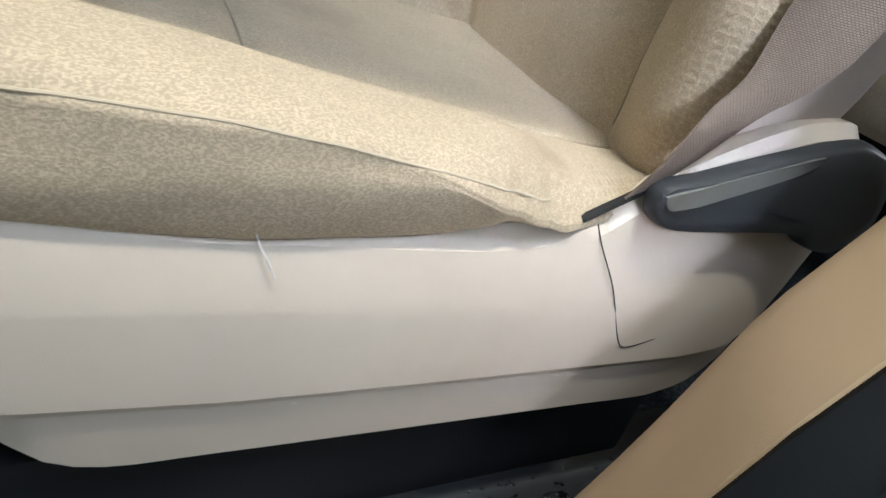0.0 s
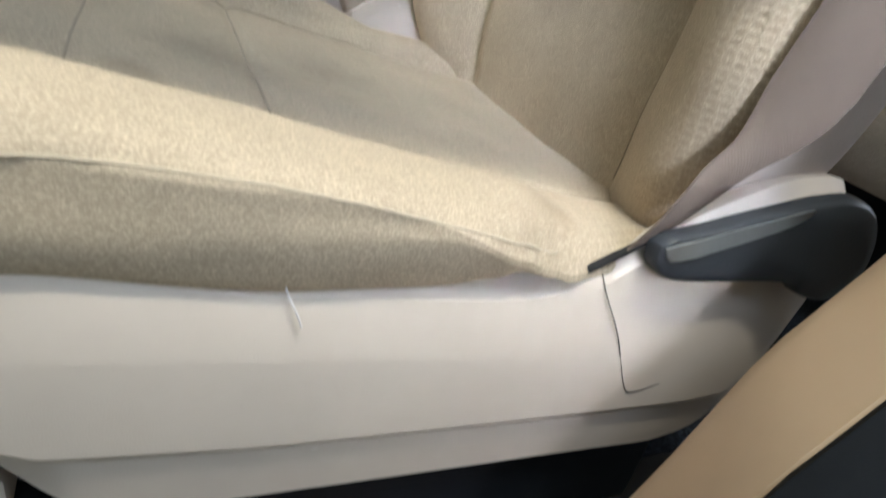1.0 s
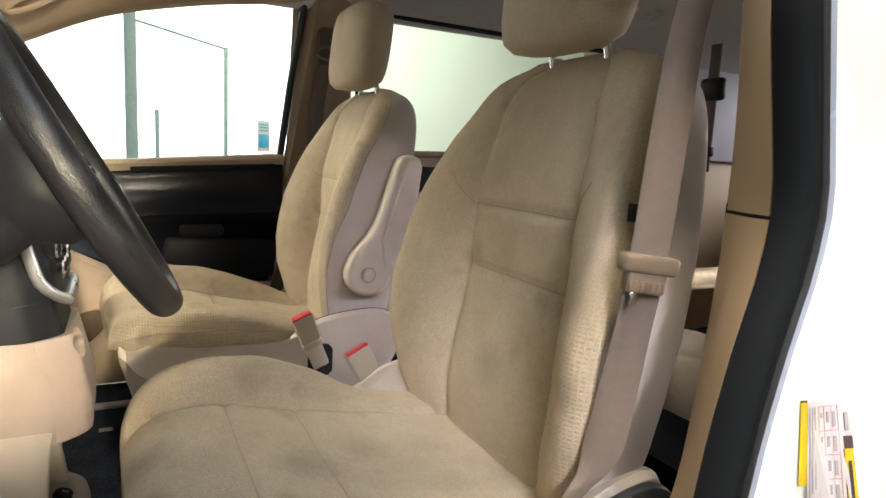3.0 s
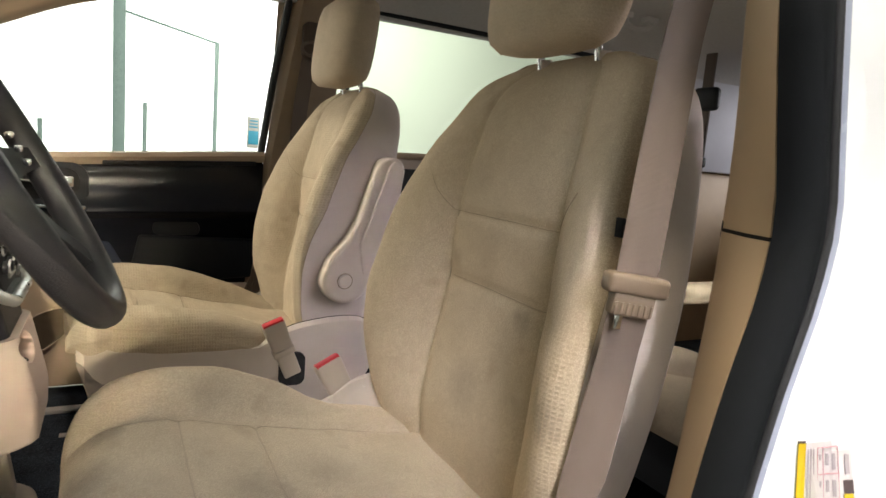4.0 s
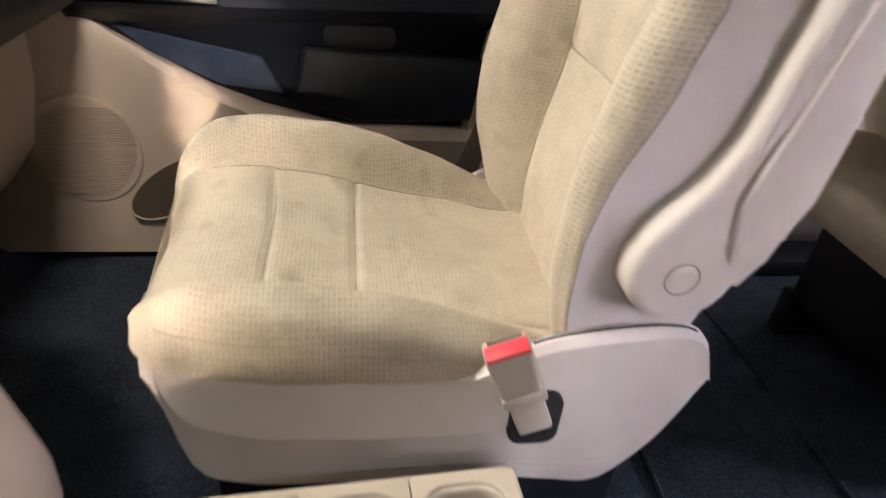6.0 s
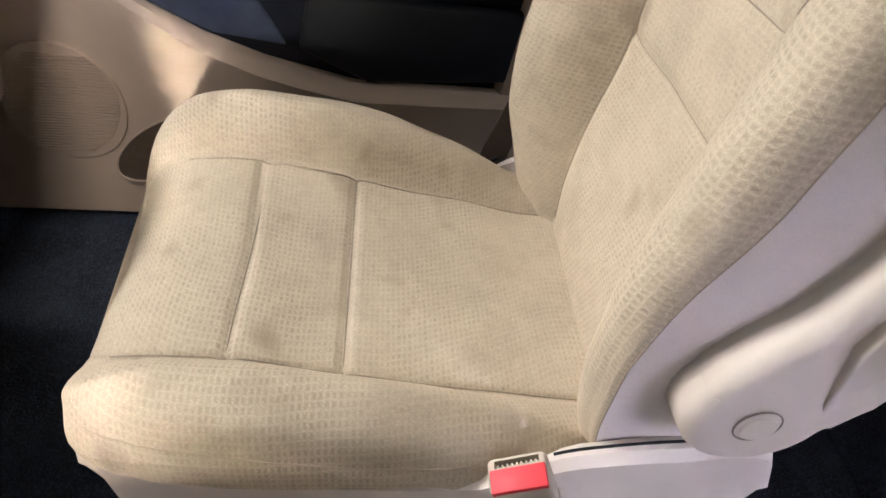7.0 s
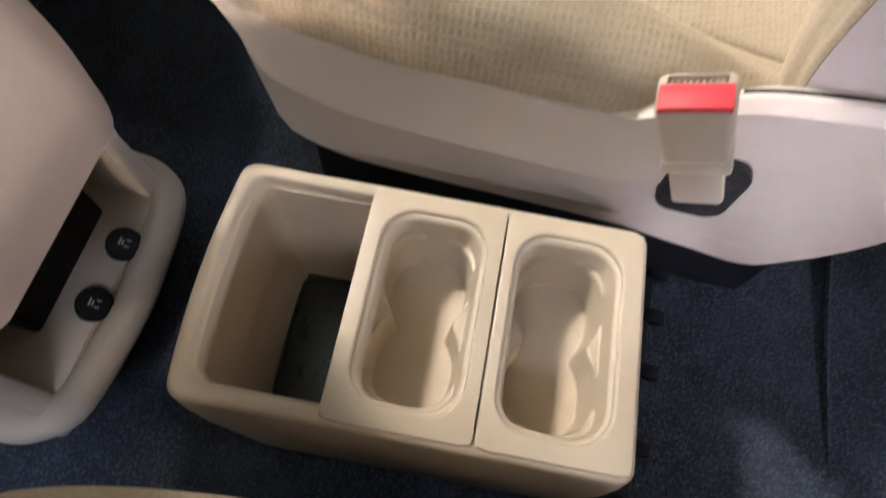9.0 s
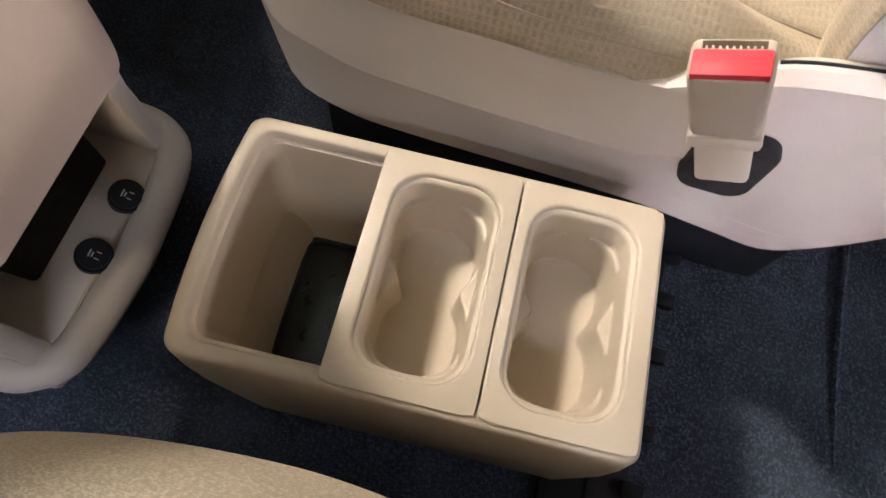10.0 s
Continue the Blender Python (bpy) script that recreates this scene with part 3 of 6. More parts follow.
# roof, headliner and front frame of the van
headl = loft("headliner", [[(x, y, z - 0.10 * max(0, (-0.35 - x)) ** 1.2) for y, z in ((-0.42, 1.27), (-0.36, 1.325), (-0.2, 1.36), (0.44, 1.375), (1.08, 1.36), (1.24, 1.325), (1.30, 1.27), (1.34, 1.27), (1.30, 1.42), (0.44, 1.45), (-0.42, 1.42), (-0.46, 1.27))] for x in np.linspace(-0.36, 3.0, 22)], M_HEAD)
tagged(headl, "grey felt roof lining", "headliner", "", "structure")
apil = thing("front_pillar", (0, 0, 0), "tan windscreen pillar trim with a moulded oval", "pillar", kind="structure")
for side, ys in (("r", 1), ("l", -1)):
    yo = lambda y: 0.44 + ys * y
    rings = []
    for t in np.linspace(0, 1, 14):
        x, z = -1.35 + 0.80 * t, 0.80 + 0.52 * t**0.9
        y = 0.90 - 0.06 * t
        rings.append([(x, yo(y), z), (x + 0.10, yo(y - 0.01), z - 0.03), (x + 0.13, yo(y - 0.03), z - 0.02), (x + 0.11, yo(y - 0.09), z + 0.03), (x + 0.03, yo(y - 0.10), z + 0.05), (x - 0.01, yo(y - 0.03), z + 0.05)])
    loft("pillar_trim", rings, M_PILLAR, apil)
    rings = []
    for t in np.linspace(0, 1, 20):
        x = -0.58 + 3.0 * t
        y, z = 0.89, 1.335 - 0.07 * max(0, -0.2 - x)
        rings.append([(x, yo(y), z - 0.03), (x, yo(y - 0.03), z - 0.035), (x, yo(y - 0.06), z), (x, yo(y - 0.07), z + 0.04), (x, yo(y + 0.02), z + 0.04)])
    loft("roof_rail", rings, M_HEAD, apil)
visor = thing("sun_visor", (0, 0, 0), "tan cloth sun visor folded to the roof", "visor")
part("panel", rbox(-0.37, -0.20, 0.60, 1.12, 1.335, 1.352, 0.007), M_PILLAR, visor)
grab = thing("grab_handle", (0, 0, 0), "grey folding roof grab handle", "handle")
tube("bar", spline([(1.22, 0.93, 1.365), (1.225, 0.93, 1.33), (1.27, 0.93, 1.318), (1.33, 0.93, 1.33), (1.335, 0.93, 1.365)], 4), 0.011, M_HEAD, grab)
part("foot", rbox(1.19, 1.24, 0.91, 0.95, 1.345, 1.372, 0.006), M_HEAD, grab)
part("foot", rbox(1.31, 1.36, 0.91, 0.95, 1.345, 1.372, 0.006), M_HEAD, grab)

# ---------- right side: front door, pillar, sliding door ----------


def belt_z(x):
    return 0.7765 + 0.078 * x


def side_y(z):
    return YR - 0.15 * max(0, z - 0.76)


door = thing("door_1", (0, 0, 0), "black upper and tan lower door panel, closed", "door", kind="structure")
# tan cap below the glass
loft("sill_cap", [[(x, YR - 0.012, belt_z(x)), (x, YR - 0.02, belt_z(x) - 0.012), (x, YR - 0.012, belt_z(x) - 0.035), (x, YR + 0.05, belt_z(x) - 0.035), (x, YR + 0.05, belt_z(x) + 0.003)] for x in np.linspace(-0.95, 0.10, 16)], M_DOORB, door)


def door_black(x):
    top = belt_z(x) - 0.033
    low = float(np.interp(x, [-0.69, -0.64, -0.56, -0.46, -0.36, -0.2, 0.10], [0.55, 0.51, 0.465, 0.41, 0.375, 0.337, 0.337]))
    arm = 0.585 + 0.03 * (x + 0.3)
    pts = [(YR - 0.012, top), (YR - 0.022, top - 0.012), (YR - 0.018, top - 0.03), (YR - 0.02, arm + 0.035), (YR - 0.055, arm + 0.008), (YR - 0.062, arm - 0.008), (YR - 0.05, arm - 0.022), (YR - 0.016, arm - 0.05), (YR - 0.006, low + 0.03), (YR - 0.004, low - 0.03), (YR + 0.05, low - 0.03), (YR + 0.05, top)]
    return [(x, y, max(z, low - 0.03)) for y, z in pts]


loft("black_panel", [door_black(x) for x in np.linspace(-0.695, 0.095, 40)], M_DOORK, door, "black padded door panel", sharp=55)
# tan lower panel that sweeps up to the front


def door_tan(x):
    top = float(np.interp(x, [-0.95, -0.75, -0.69, -0.64, -0.56, -0.46, -0.36, -0.2, 0.10], [0.60, 0.585, 0.555, 0.515, 0.47, 0.415, 0.378, 0.34, 0.338]))
    prot = float(np.interp(x, [-0.95, -0.6, -0.45, -0.3, 0.1], [0.02, 0.035, 0.06, 0.07, 0.06]))
    return [(x, YR - 0.008, top), (x, YR - prot * 0.75, top + 0.002), (x, YR - prot, top - 0.012), (x, YR - prot * 0.8, top - 0.06), (x, YR - prot * 0.75, 0.22), (x, YR - prot * 0.95, 0.16), (x, YR - 0.03, 0.03), (x, YR + 0.05, 0.0), (x, YR + 0.05, top)]


tan = loft("tan_panel", [door_tan(x) for x in np.linspace(-0.95, 0.105, 44)], M_DOORB, door, "tan moulded lower door panel", sharp=50)
pock = [(-0.545 + 0.098 * math.cos(a), 0.205 + 0.058 * math.sin(a) + 0.050 * math.cos(a)) for a in np.linspace(0, 2 * math.pi, 33)[:-1]]
# no hollow here: a thin brown patch carries the pocket's shade
loft("pocket", [[(x, YR - 0.055 + o, z) for x, z in pock] for o in (0.0, 0.004)], plain("pocket_shade", (0.085, 0.058, 0.036), 0.8), door, "dark brown patch for the shaded mouth of the map pocket")
tube("pocket_rim", [(x, YR - 0.056, z) for x, z in pock + pock[:1]], 0.0022, M_DOORB, door, "", 6, 1.0, (0, 1, 0))
# speaker grille with fine bars
spk = [(-0.715 + 0.105 * math.cos(a) + 0.018 * math.sin(a), 0.275 + 0.112 * math.sin(a) - 0.02 * math.cos(a)) for a in np.linspace(0, 2 * math.pi, 41)[:-1]]
loft("speaker_rim", [[(x, YR - 0.034 + o, z) for x, z in spk] for o in (0.0, 0.01)], M_DOORB, door)
bars = bmesh.new()
for k in range(34):
    z = 0.18 + 0.0057 * k
    xs = [x for x, zz in spk if abs(zz - z) < 0.02]
    half = 0.098 * math.sqrt(max(0.02, 1 - ((z - 0.275) / 0.107) ** 2))
    geom = bmesh.ops.create_cube(bars, size=1)["verts"]
    for v in geom:
        v.co = Vector((-0.715 + 0.16 * (z - 0.275) + v.co.x * 2 * half, YR - 0.036 + v.co.y * 0.003, z + v.co.z * 0.0026))
part("speaker_grille", bars, M_DOORB, door, "tan speaker grille of fine bars", smooth=False)
# inner handle bowl, chrome lever, bright strip
bowl = part("handle_bowl", prism(rrect(-0.685, -0.415, 0.585, 0.712, 0.045), "y", YR - 0.034, YR - 0.012, 0.006), M_BLACK, door, "black oval handle surround")
part("bowl_well", prism(rrect(-0.665, -0.44, 0.61, 0.695, 0.035), "y", YR - 0.037, YR - 0.03, 0.002), M_GAP, bowl)
tube("lever", spline([(-0.63, YR - 0.042, 0.662), (-0.57, YR - 0.052, 0.656), (-0.51, YR - 0.054, 0.655), (-0.455, YR - 0.046, 0.660)], 4), [0.005, 0.006, 0.006, 0.006, 0.007, 0.010, 0.014, 0.016, 0.016, 0.016, 0.016, 0.015, 0.012], M_CHROME, bowl, "chrome door lever", 10, 0.6)
part("lever_plate", rbox(-0.525, -0.452, YR - 0.064, YR - 0.052, 0.642, 0.674, 0.005, 3), M_CHROME, bowl, "broad chrome pull")
part("bright_strip", rbox(-0.685, -0.42, YR - 0.075, YR - 0.04, 0.578, 0.592, 0.006), M_CHROME, door, "silver strip of the armrest")
part("switch", rbox(-0.52, -0.45, YR - 0.06, YR - 0.045, 0.600, 0.607, 0.003), M_BLACK, door)
part("dark_inlay", prism([(-0.38, 0.725), (0.07, 0.752), (0.07, 0.739), (-0.2, 0.718), (-0.38, 0.710)], "y", YR - 0.028, YR - 0.015, 0.003), M_BLACK, door, "glossy black inlay")
part("pull_cup", prism(rrect(-0.24, -0.10, 0.50, 0.545, 0.02), "y", YR - 0.022, YR - 0.01, 0.004), M_BLACK, door)
part("bin_front", prism([(-0.28, 0.50), (0.09, 0.49), (0.09, 0.36), (-0.18, 0.345), (-0.30, 0.40)], "y", YR - 0.03, YR - 0.004, 0.012, 3), M_BLACK, door, "black bin front of the door")
part("net_pocket", prism([(-0.63, 0.525), (-0.36, 0.475), (-0.32, 0.40), (-0.44, 0.415), (-0.57, 0.475)], "y", YR - 0.016, YR - 0.002, 0.006), plain("navy_cloth", (0.03, 0.04, 0.07), 0.9), door, "navy cloth pocket of the door")
# window glass and frame
win = thing("window_1", (0, 0, 0), "clear door glass in a dark frame", "window", kind="structure")


def pane(name, pts, parent):
    """A thin leaning glass pane from x, z corners."""
    ob = loft(name, [[(x, side_y(z) + o, z) for x, z in pts] for o in (0.03, 0.034)], M_GLASS, parent, smooth=False)
    ob.visible_shadow = False
    return ob


wp = [(-0.95, belt_z(-0.95)), (0.083, belt_z(0.083)), (0.14, 1.30), (-0.30, 1.265), (-0.62, 1.12)]
pane("pane", wp, win)
tube("frame_rear", [(0.088, side_y(0.75) + 0.01, 0.75), (0.115, side_y(1.0) + 0.01, 1.02), (0.15, side_y(1.3) + 0.01, 1.30)], 0.012, M_DKGREY, win)
edge = spline([(0.155, 1.285), (-0.10, 1.248), (-0.30, 1.205), (-0.454, 1.160), (-0.62, 1.082), (-0.85, 0.96), (-1.15, 0.80)], 5)
loft("header_trim", [[(x, side_y(z) - 0.002, z), (x - 0.01, side_y(z) - 0.03, z + 0.012), (x - 0.03, side_y(z) - 0.055, z + 0.05), (x - 0.06, side_y(z) - 0.09, z + 0.11), (x - 0.08, side_y(z) - 0.10, z + 0.15), (x - 0.06, side_y(z) + 0.03, z + 0.15), (x, side_y(z) + 0.03, z)] for x, z in edge], M_PILLAR, win, "tan trim over the glass", sharp=60)
oval = [(-0.60 + 0.07 * math.cos(a) + 0.012 * math.sin(a), 1.175 + 0.024 * math.sin(a) + 0.035 * math.cos(a)) for a in np.linspace(0, 2 * math.pi, 25)]
tube("oval_moulding", [(x, side_y(z) - 0.062, z) for x, z in oval], 0.009, M_PILLAR, win, "", 8, 1.0, (0, 1, 0))
mirr = thing("door_mirror", (0, 0, 0), "black outside mirror wet with drops", "mirror")
MM = pose(-0.795, 1.565, 0, 0, 0, -17)
mrot = lambda bm: (bmesh.ops.transform(bm, matrix=MM, verts=bm.verts[:]), bm)[1]
part("shell", mrot(prism(rrect(-0.165, 0.185, 0.745, 0.945, 0.06), "x", -0.10, -0.004, 0.025)), M_BLACK, mirr)
part("mirror_glass", mrot(prism(rrect(-0.125, 0.125, 0.765, 0.926, 0.05), "x", -0.006, 0.001, 0.002)), M_MIRROR, mirr, "silver mirror glass")
bm = bmesh.new()
bmesh.ops.create_cone(bm, cap_ends=True, segments=24, radius1=0.021, radius2=0.019, depth=0.006)
bmesh.ops.transform(bm, matrix=MM @ pose(0.003, 0.085, 0.80, 0, 90, 0), verts=bm.verts[:])
part("blind_spot_mirror", bm, M_BLACK, mirr, "small round stick-on mirror")
part("arm", rbox(-0.90, -0.83, 1.40, 1.46, 0.76, 0.82, 0.01), M_BLACK, mirr)

rp = thing("pillar_right", (0, 0, 0), "tan middle pillar trim with belt guide", "pillar", kind="structure")
loft("pillar_trim", [[(0.10 + 0.13 * (z - 0.75), side_y(z) + 0.005, z), (0.115 + 0.13 * (z - 0.75), side_y(z) - 0.03, z), (0.20 + 0.1 * (z - 0.75), side_y(z) - 0.035, z), (0.31 + 0.06 * (z - 0.75), side_y(z) - 0.01, z), (0.32 + 0.06 * (z - 0.75), side_y(z) + 0.05, z), (0.12, side_y(z) + 0.05, z)] for z in np.linspace(0.02, 1.33, 16)], plain("pillar_brown", (0.30, 0.22, 0.155), 0.7), rp)
pb = thing("seat_belt", (0, 0, 0), "brown seat belt hanging on the pillar", "belt")
PBY = 1.27
loft("webbing", [[(x - 0.024, y, z), (x + 0.024, y, z), (x + 0.024, y + 0.002, z), (x - 0.024, y + 0.002, z)] for x, y, z in spline([(0.215, PBY, 1.12), (0.20, PBY + 0.03, 0.95), (0.19, PBY + 0.045, 0.75), (0.17, PBY + 0.05, 0.5)], 5)], M_WEB, pb, sharp=80)
part("guide", prism(rrect(0.185, 0.245, 1.09, 1.21, 0.02), "y", PBY - 0.02, PBY + 0.005, 0.005), M_WEB, pb)
tube("guide_loop", [(0.215 + 0.035 * math.cos(a), PBY - 0.024, 1.125 + 0.022 * math.sin(a)) for a in np.linspace(0, 2 * math.pi, 17)], 0.006, M_WEB, pb, "", 6, 1.0, (0, 1, 0))

slide = thing("door_2", (0, 0, 0), "pale tan sliding door panel, closed", "door", kind="structure")
sb = lambda x: 0.80 + 0.03 * (x - 0.4)
loft("panel", [[(x, YR - 0.01, sb(x)), (x, YR - 0.03, sb(x) - 0.02), (x, YR - 0.025, 0.66), (x, YR - 0.05, 0.60), (x, YR - 0.03, 0.55), (x, YR - 0.03, 0.1), (x, YR + 0.05, 0.0), (x, YR + 0.05, sb(x))] for x in np.linspace(0.33, 1.45, 8)], plastic("slide_tan", (0.50, 0.42, 0.37), 0.6), slide, sharp=60)
part("dark_inlay", rbox(0.36, 1.4, YR - 0.036, YR - 0.018, 0.665, 0.765, 0.01), M_DKGREY, slide)
tube("cap", [(x, YR - 0.02, sb(x) + 0.004) for x in np.linspace(0.33, 1.45, 6)], 0.012, M_DOORB, slide)
# added black block: darkens the bright line at the panel's foot
block("sill_slide", 0.33, 1.42, YR - 0.11, YR - 0.005, 0.0, 0.050, M_BLACK, 0.012, label="black block added to cover a bright gap under the sliding door")
block("sill_strip", -0.615, -0.30, 1.182, 1.214, 0.0, 0.014, M_LABEL, 0.004, label="pale metal strip on the floor by the door")
win2 = thing("window_2", (0, 0, 0), "fixed sliding door glass with black border", "window", kind="structure")
pane("pane", [(0.36, sb(0.36)), (1.42, sb(1.42)), (1.42, 1.29), (0.40, 1.30)], win2)
tube("border", [(0.36, side_y(1.29), 1.292), (0.9, side_y(1.29), 1.285), (1.42, side_y(1.28), 1.28)], 0.012, M_BLACK, win2)
tube("border", [(0.345, side_y(0.8), 0.80), (0.375, side_y(1.3), 1.30)], 0.014, M_BLACK, win2)
block("pillar_rear", 1.42, 1.56, 1.28, 1.43, 0.0, 1.36, M_PILLAR, 0.01, label="tan rear pillar trim")
block("wall_rear_right", 1.56, 3.0, 1.33, 1.43, 0.0, 0.85, M_PILLAR, 0.01, label="tan rear side panel of the van")
block("wall_rear_left", 1.35, 3.0, -0.52, -0.42, 0.0, 0.85, M_PILLAR, 0.01, label="tan rear side panel of the van")
block("tailgate", 2.95, 3.05, -0.5, 1.4, 0.0, 0.85, M_PILLAR, 0.01, label="tan tailgate trim")
block("pillar_quarter", 1.80, 2.95, 1.30, 1.40, 0.85, 1.36, M_QUARTER_LIT, 0.01, label="quarter panel trim behind the second row, coloured as if bluish-lit")
rb = thing("seat_belt", (0, 0, 0), "brown belt strap with a black guide in the rear", "belt")
part("strap", rbox(1.700, 1.710, 0.935, 0.983, 0.80, 1.30, 0.002), M_WEB, rb)
part("guide", rbox(1.680, 1.725, 0.90, 1.01, 1.08, 1.17, 0.018, 3), M_BLACK, rb, "black guide")
part("tongue", rbox(1.688, 1.716, 0.925, 0.993, 0.86, 0.90, 0.008, 3), M_BLACK, rb, "black tongue")
block("pillar_left_rear", 1.25, 1.37, -0.52, -0.36, 0.0, 1.36, M_PILLAR, 0.01, label="tan rear pillar trim")

# ---------- seats ----------
ZC = [(-0.44, 0.392), (-0.36, 0.403), (-0.295, 0.400), (-0.185, 0.377), (0.05, 0.337), (0.13, 0.33)]
CR = [(-0.44, 0.425), (-0.36, 0.447), (-0.30, 0.450), (-0.15, 0.430), (0.0, 0.380), (0.06, 0.358), (0.13, 0.35)]
HW = [(-0.44, 0.232), (-0.40, 0.252), (-0.30, 0.266), (-0.1, 0.268), (0.0, 0.260), (0.06, 0.240), (0.13, 0.20)]
ZB = 0.330
BX = [(0.33, 0.090), (0.42, 0.092), (0.52, 0.108), (0.62, 0.122), (0.73, 0.128), (0.83, 0.147), (0.91, 0.170), (0.97, 0.205)]
BF = [(0.33, 0.060), (0.395, 0.037), (0.48, 0.020), (0.57, 0.020), (0.66, 0.040), (0.74, 0.068), (0.80, 0.095), (0.88, 0.145), (0.97, 0.20)]
BR = [(0.33, 0.190), (0.40, 0.206), (0.47, 0.213), (0.78, 0.265), (0.90, 0.282), (0.97, 0.27)]
BW = [(0.33, 0.225), (0.42, 0.250), (0.52, 0.262), (0.66, 0.262), (0.78, 0.247), (0.88, 0.226), (0.93, 0.205), (0.955, 0.175), (0.97, 0.125)]


def cushion_half(x, sag=1.0):
    """Half of a cross-section of the cushion: y, z from the middle to the lower edge. sag: what is left of the bolster's height."""
    zc, cr, hw = smooth_of(ZC, x), smooth_of(CR, x), smooth_of(HW, x)
    side = cr - 0.048
    cr = zc + (cr - zc) * sag
    side = max(side if sag == 1 else min(side, cr - 0.010), ZB + 0.012)
    d = cr - zc
    return [(0, zc - 0.002), (0.05, zc), (0.10, zc + 0.002), (0.148, zc + 0.001), (0.158, zc - 0.0025), (0.167, zc + 0.003 * sag + d * 0.06), (0.174, zc + 0.007 * sag + d * 0.16), (0.187, zc + d * 0.66), (0.204, zc + d * 0.95), (0.218, cr), (hw - 0.016, cr - (0.014 if sag == 1 else 0.004)), (hw, side), (hw + 0.002, side - 0.010 if side > ZB + 0.045 else side - 0.004), (hw + 0.001, min(ZB + 0.030, side - 0.014 if side > ZB + 0.045 else side - 0.007)), (hw - 0.010, ZB + 0.008), (hw - 0.026, ZB)]


def mirrored(half, per=4, other=None):
    h = [tuple(p) for p in spline(half, per)]
    g = h if other is None else [tuple(p) for p in spline(other, per)]
    return [(-y, z) for y, z in g[::-1]] + h[1:]


def cushion_ring(x, front=1.0, fuller=0.0, sag=1.0, plump=0.0):
    """fuller: extra width and height of the far bolster's front half."""
    k = fuller * min(1, max(0, (0.02 - x) / 0.25))
    p = plump * math.exp(-((x + 0.22) / 0.16) ** 2)
    fall = 1.15 * plump * min(1.0, max(0.0, (x + 0.24) / 0.16))  # the padded bolster drops towards the backrest
    dip = 0.0045 * (math.exp(-((x + 0.297) / 0.006) ** 2) + math.exp(-((x + 0.186) / 0.006) ** 2))
    curl = lambda z: 0.030 * min(1.0, max(0.0, (-0.33 - x) / 0.10)) ** 1.5 * max(0.0, 1 - (z - ZB) / 0.075)
    raw = [(y * (1 - 1.6 * curl(z)) + p * max(0, y) / 0.25, z + 0.8 * curl(z) + (0.35 * p - (fall if z > ZB + 0.025 else 0.0) * min(1.0, max(0.0, (z - ZB - 0.025) / 0.03))) * max(0, min(1, (y - 0.12) / 0.08))) for y, z in mirrored(cushion_half(x), 4, cushion_half(x, sag))]
    return [(x - 1.4 * k * max(0, y) / 0.25 * min(1, max(0, (-0.2 - x) / 0.15)), y * (1 - 0.42 * (1 - front) ** 1.3) + k * max(0, y) / 0.25, ZB + (z - ZB) * front + 0.45 * k * max(0, min(1, (y - 0.12) / 0.08)) - (dip if abs(y) < 0.16 and z > ZB + 0.03 else 0)) for y, z in raw]


def back_half(z, slump=1.0):
    """Half of a cross-section of the backrest. slump: what is left of the bolster's depth."""
    xc, xb, xr, w = smooth_of(BX, z), smooth_of(BF, z), smooth_of(BR, z), smooth_of(BW, z)
    k = w / 0.262
    s = (0.140 + 0.018 * max(0, (0.6 - z) / 0.25)) * min(1, k)
    d = (xb - xc) * slump
    xb = xc + d
    e = w - 0.010 * k
    return [(0, xc), (0.05 * k, xc - 0.001), (s - 0.03, xc - 0.002), (s - 0.012, xc), (s, xc + 0.0035), (s + 0.012 * k, xc + d * 0.22), (s + 0.035 * k, xc + d * 0.62), (s + (e - s) * 0.62, xc + d * 0.93), (s + (e - s) * 0.86, xb), (e, xb + 0.006)], [(e, xb + 0.006), (w - 0.001, xb + 0.022), (w + 0.002, (xb + xr) / 2), (w - 0.002, xr - 0.03), (w - 0.02, xr - 0.004), (w * 0.5, xr), (0, xr)]


def wave(x, y, z, k):
    return k * noise.noise(Vector((x * 14, y * 14, z * 14)))


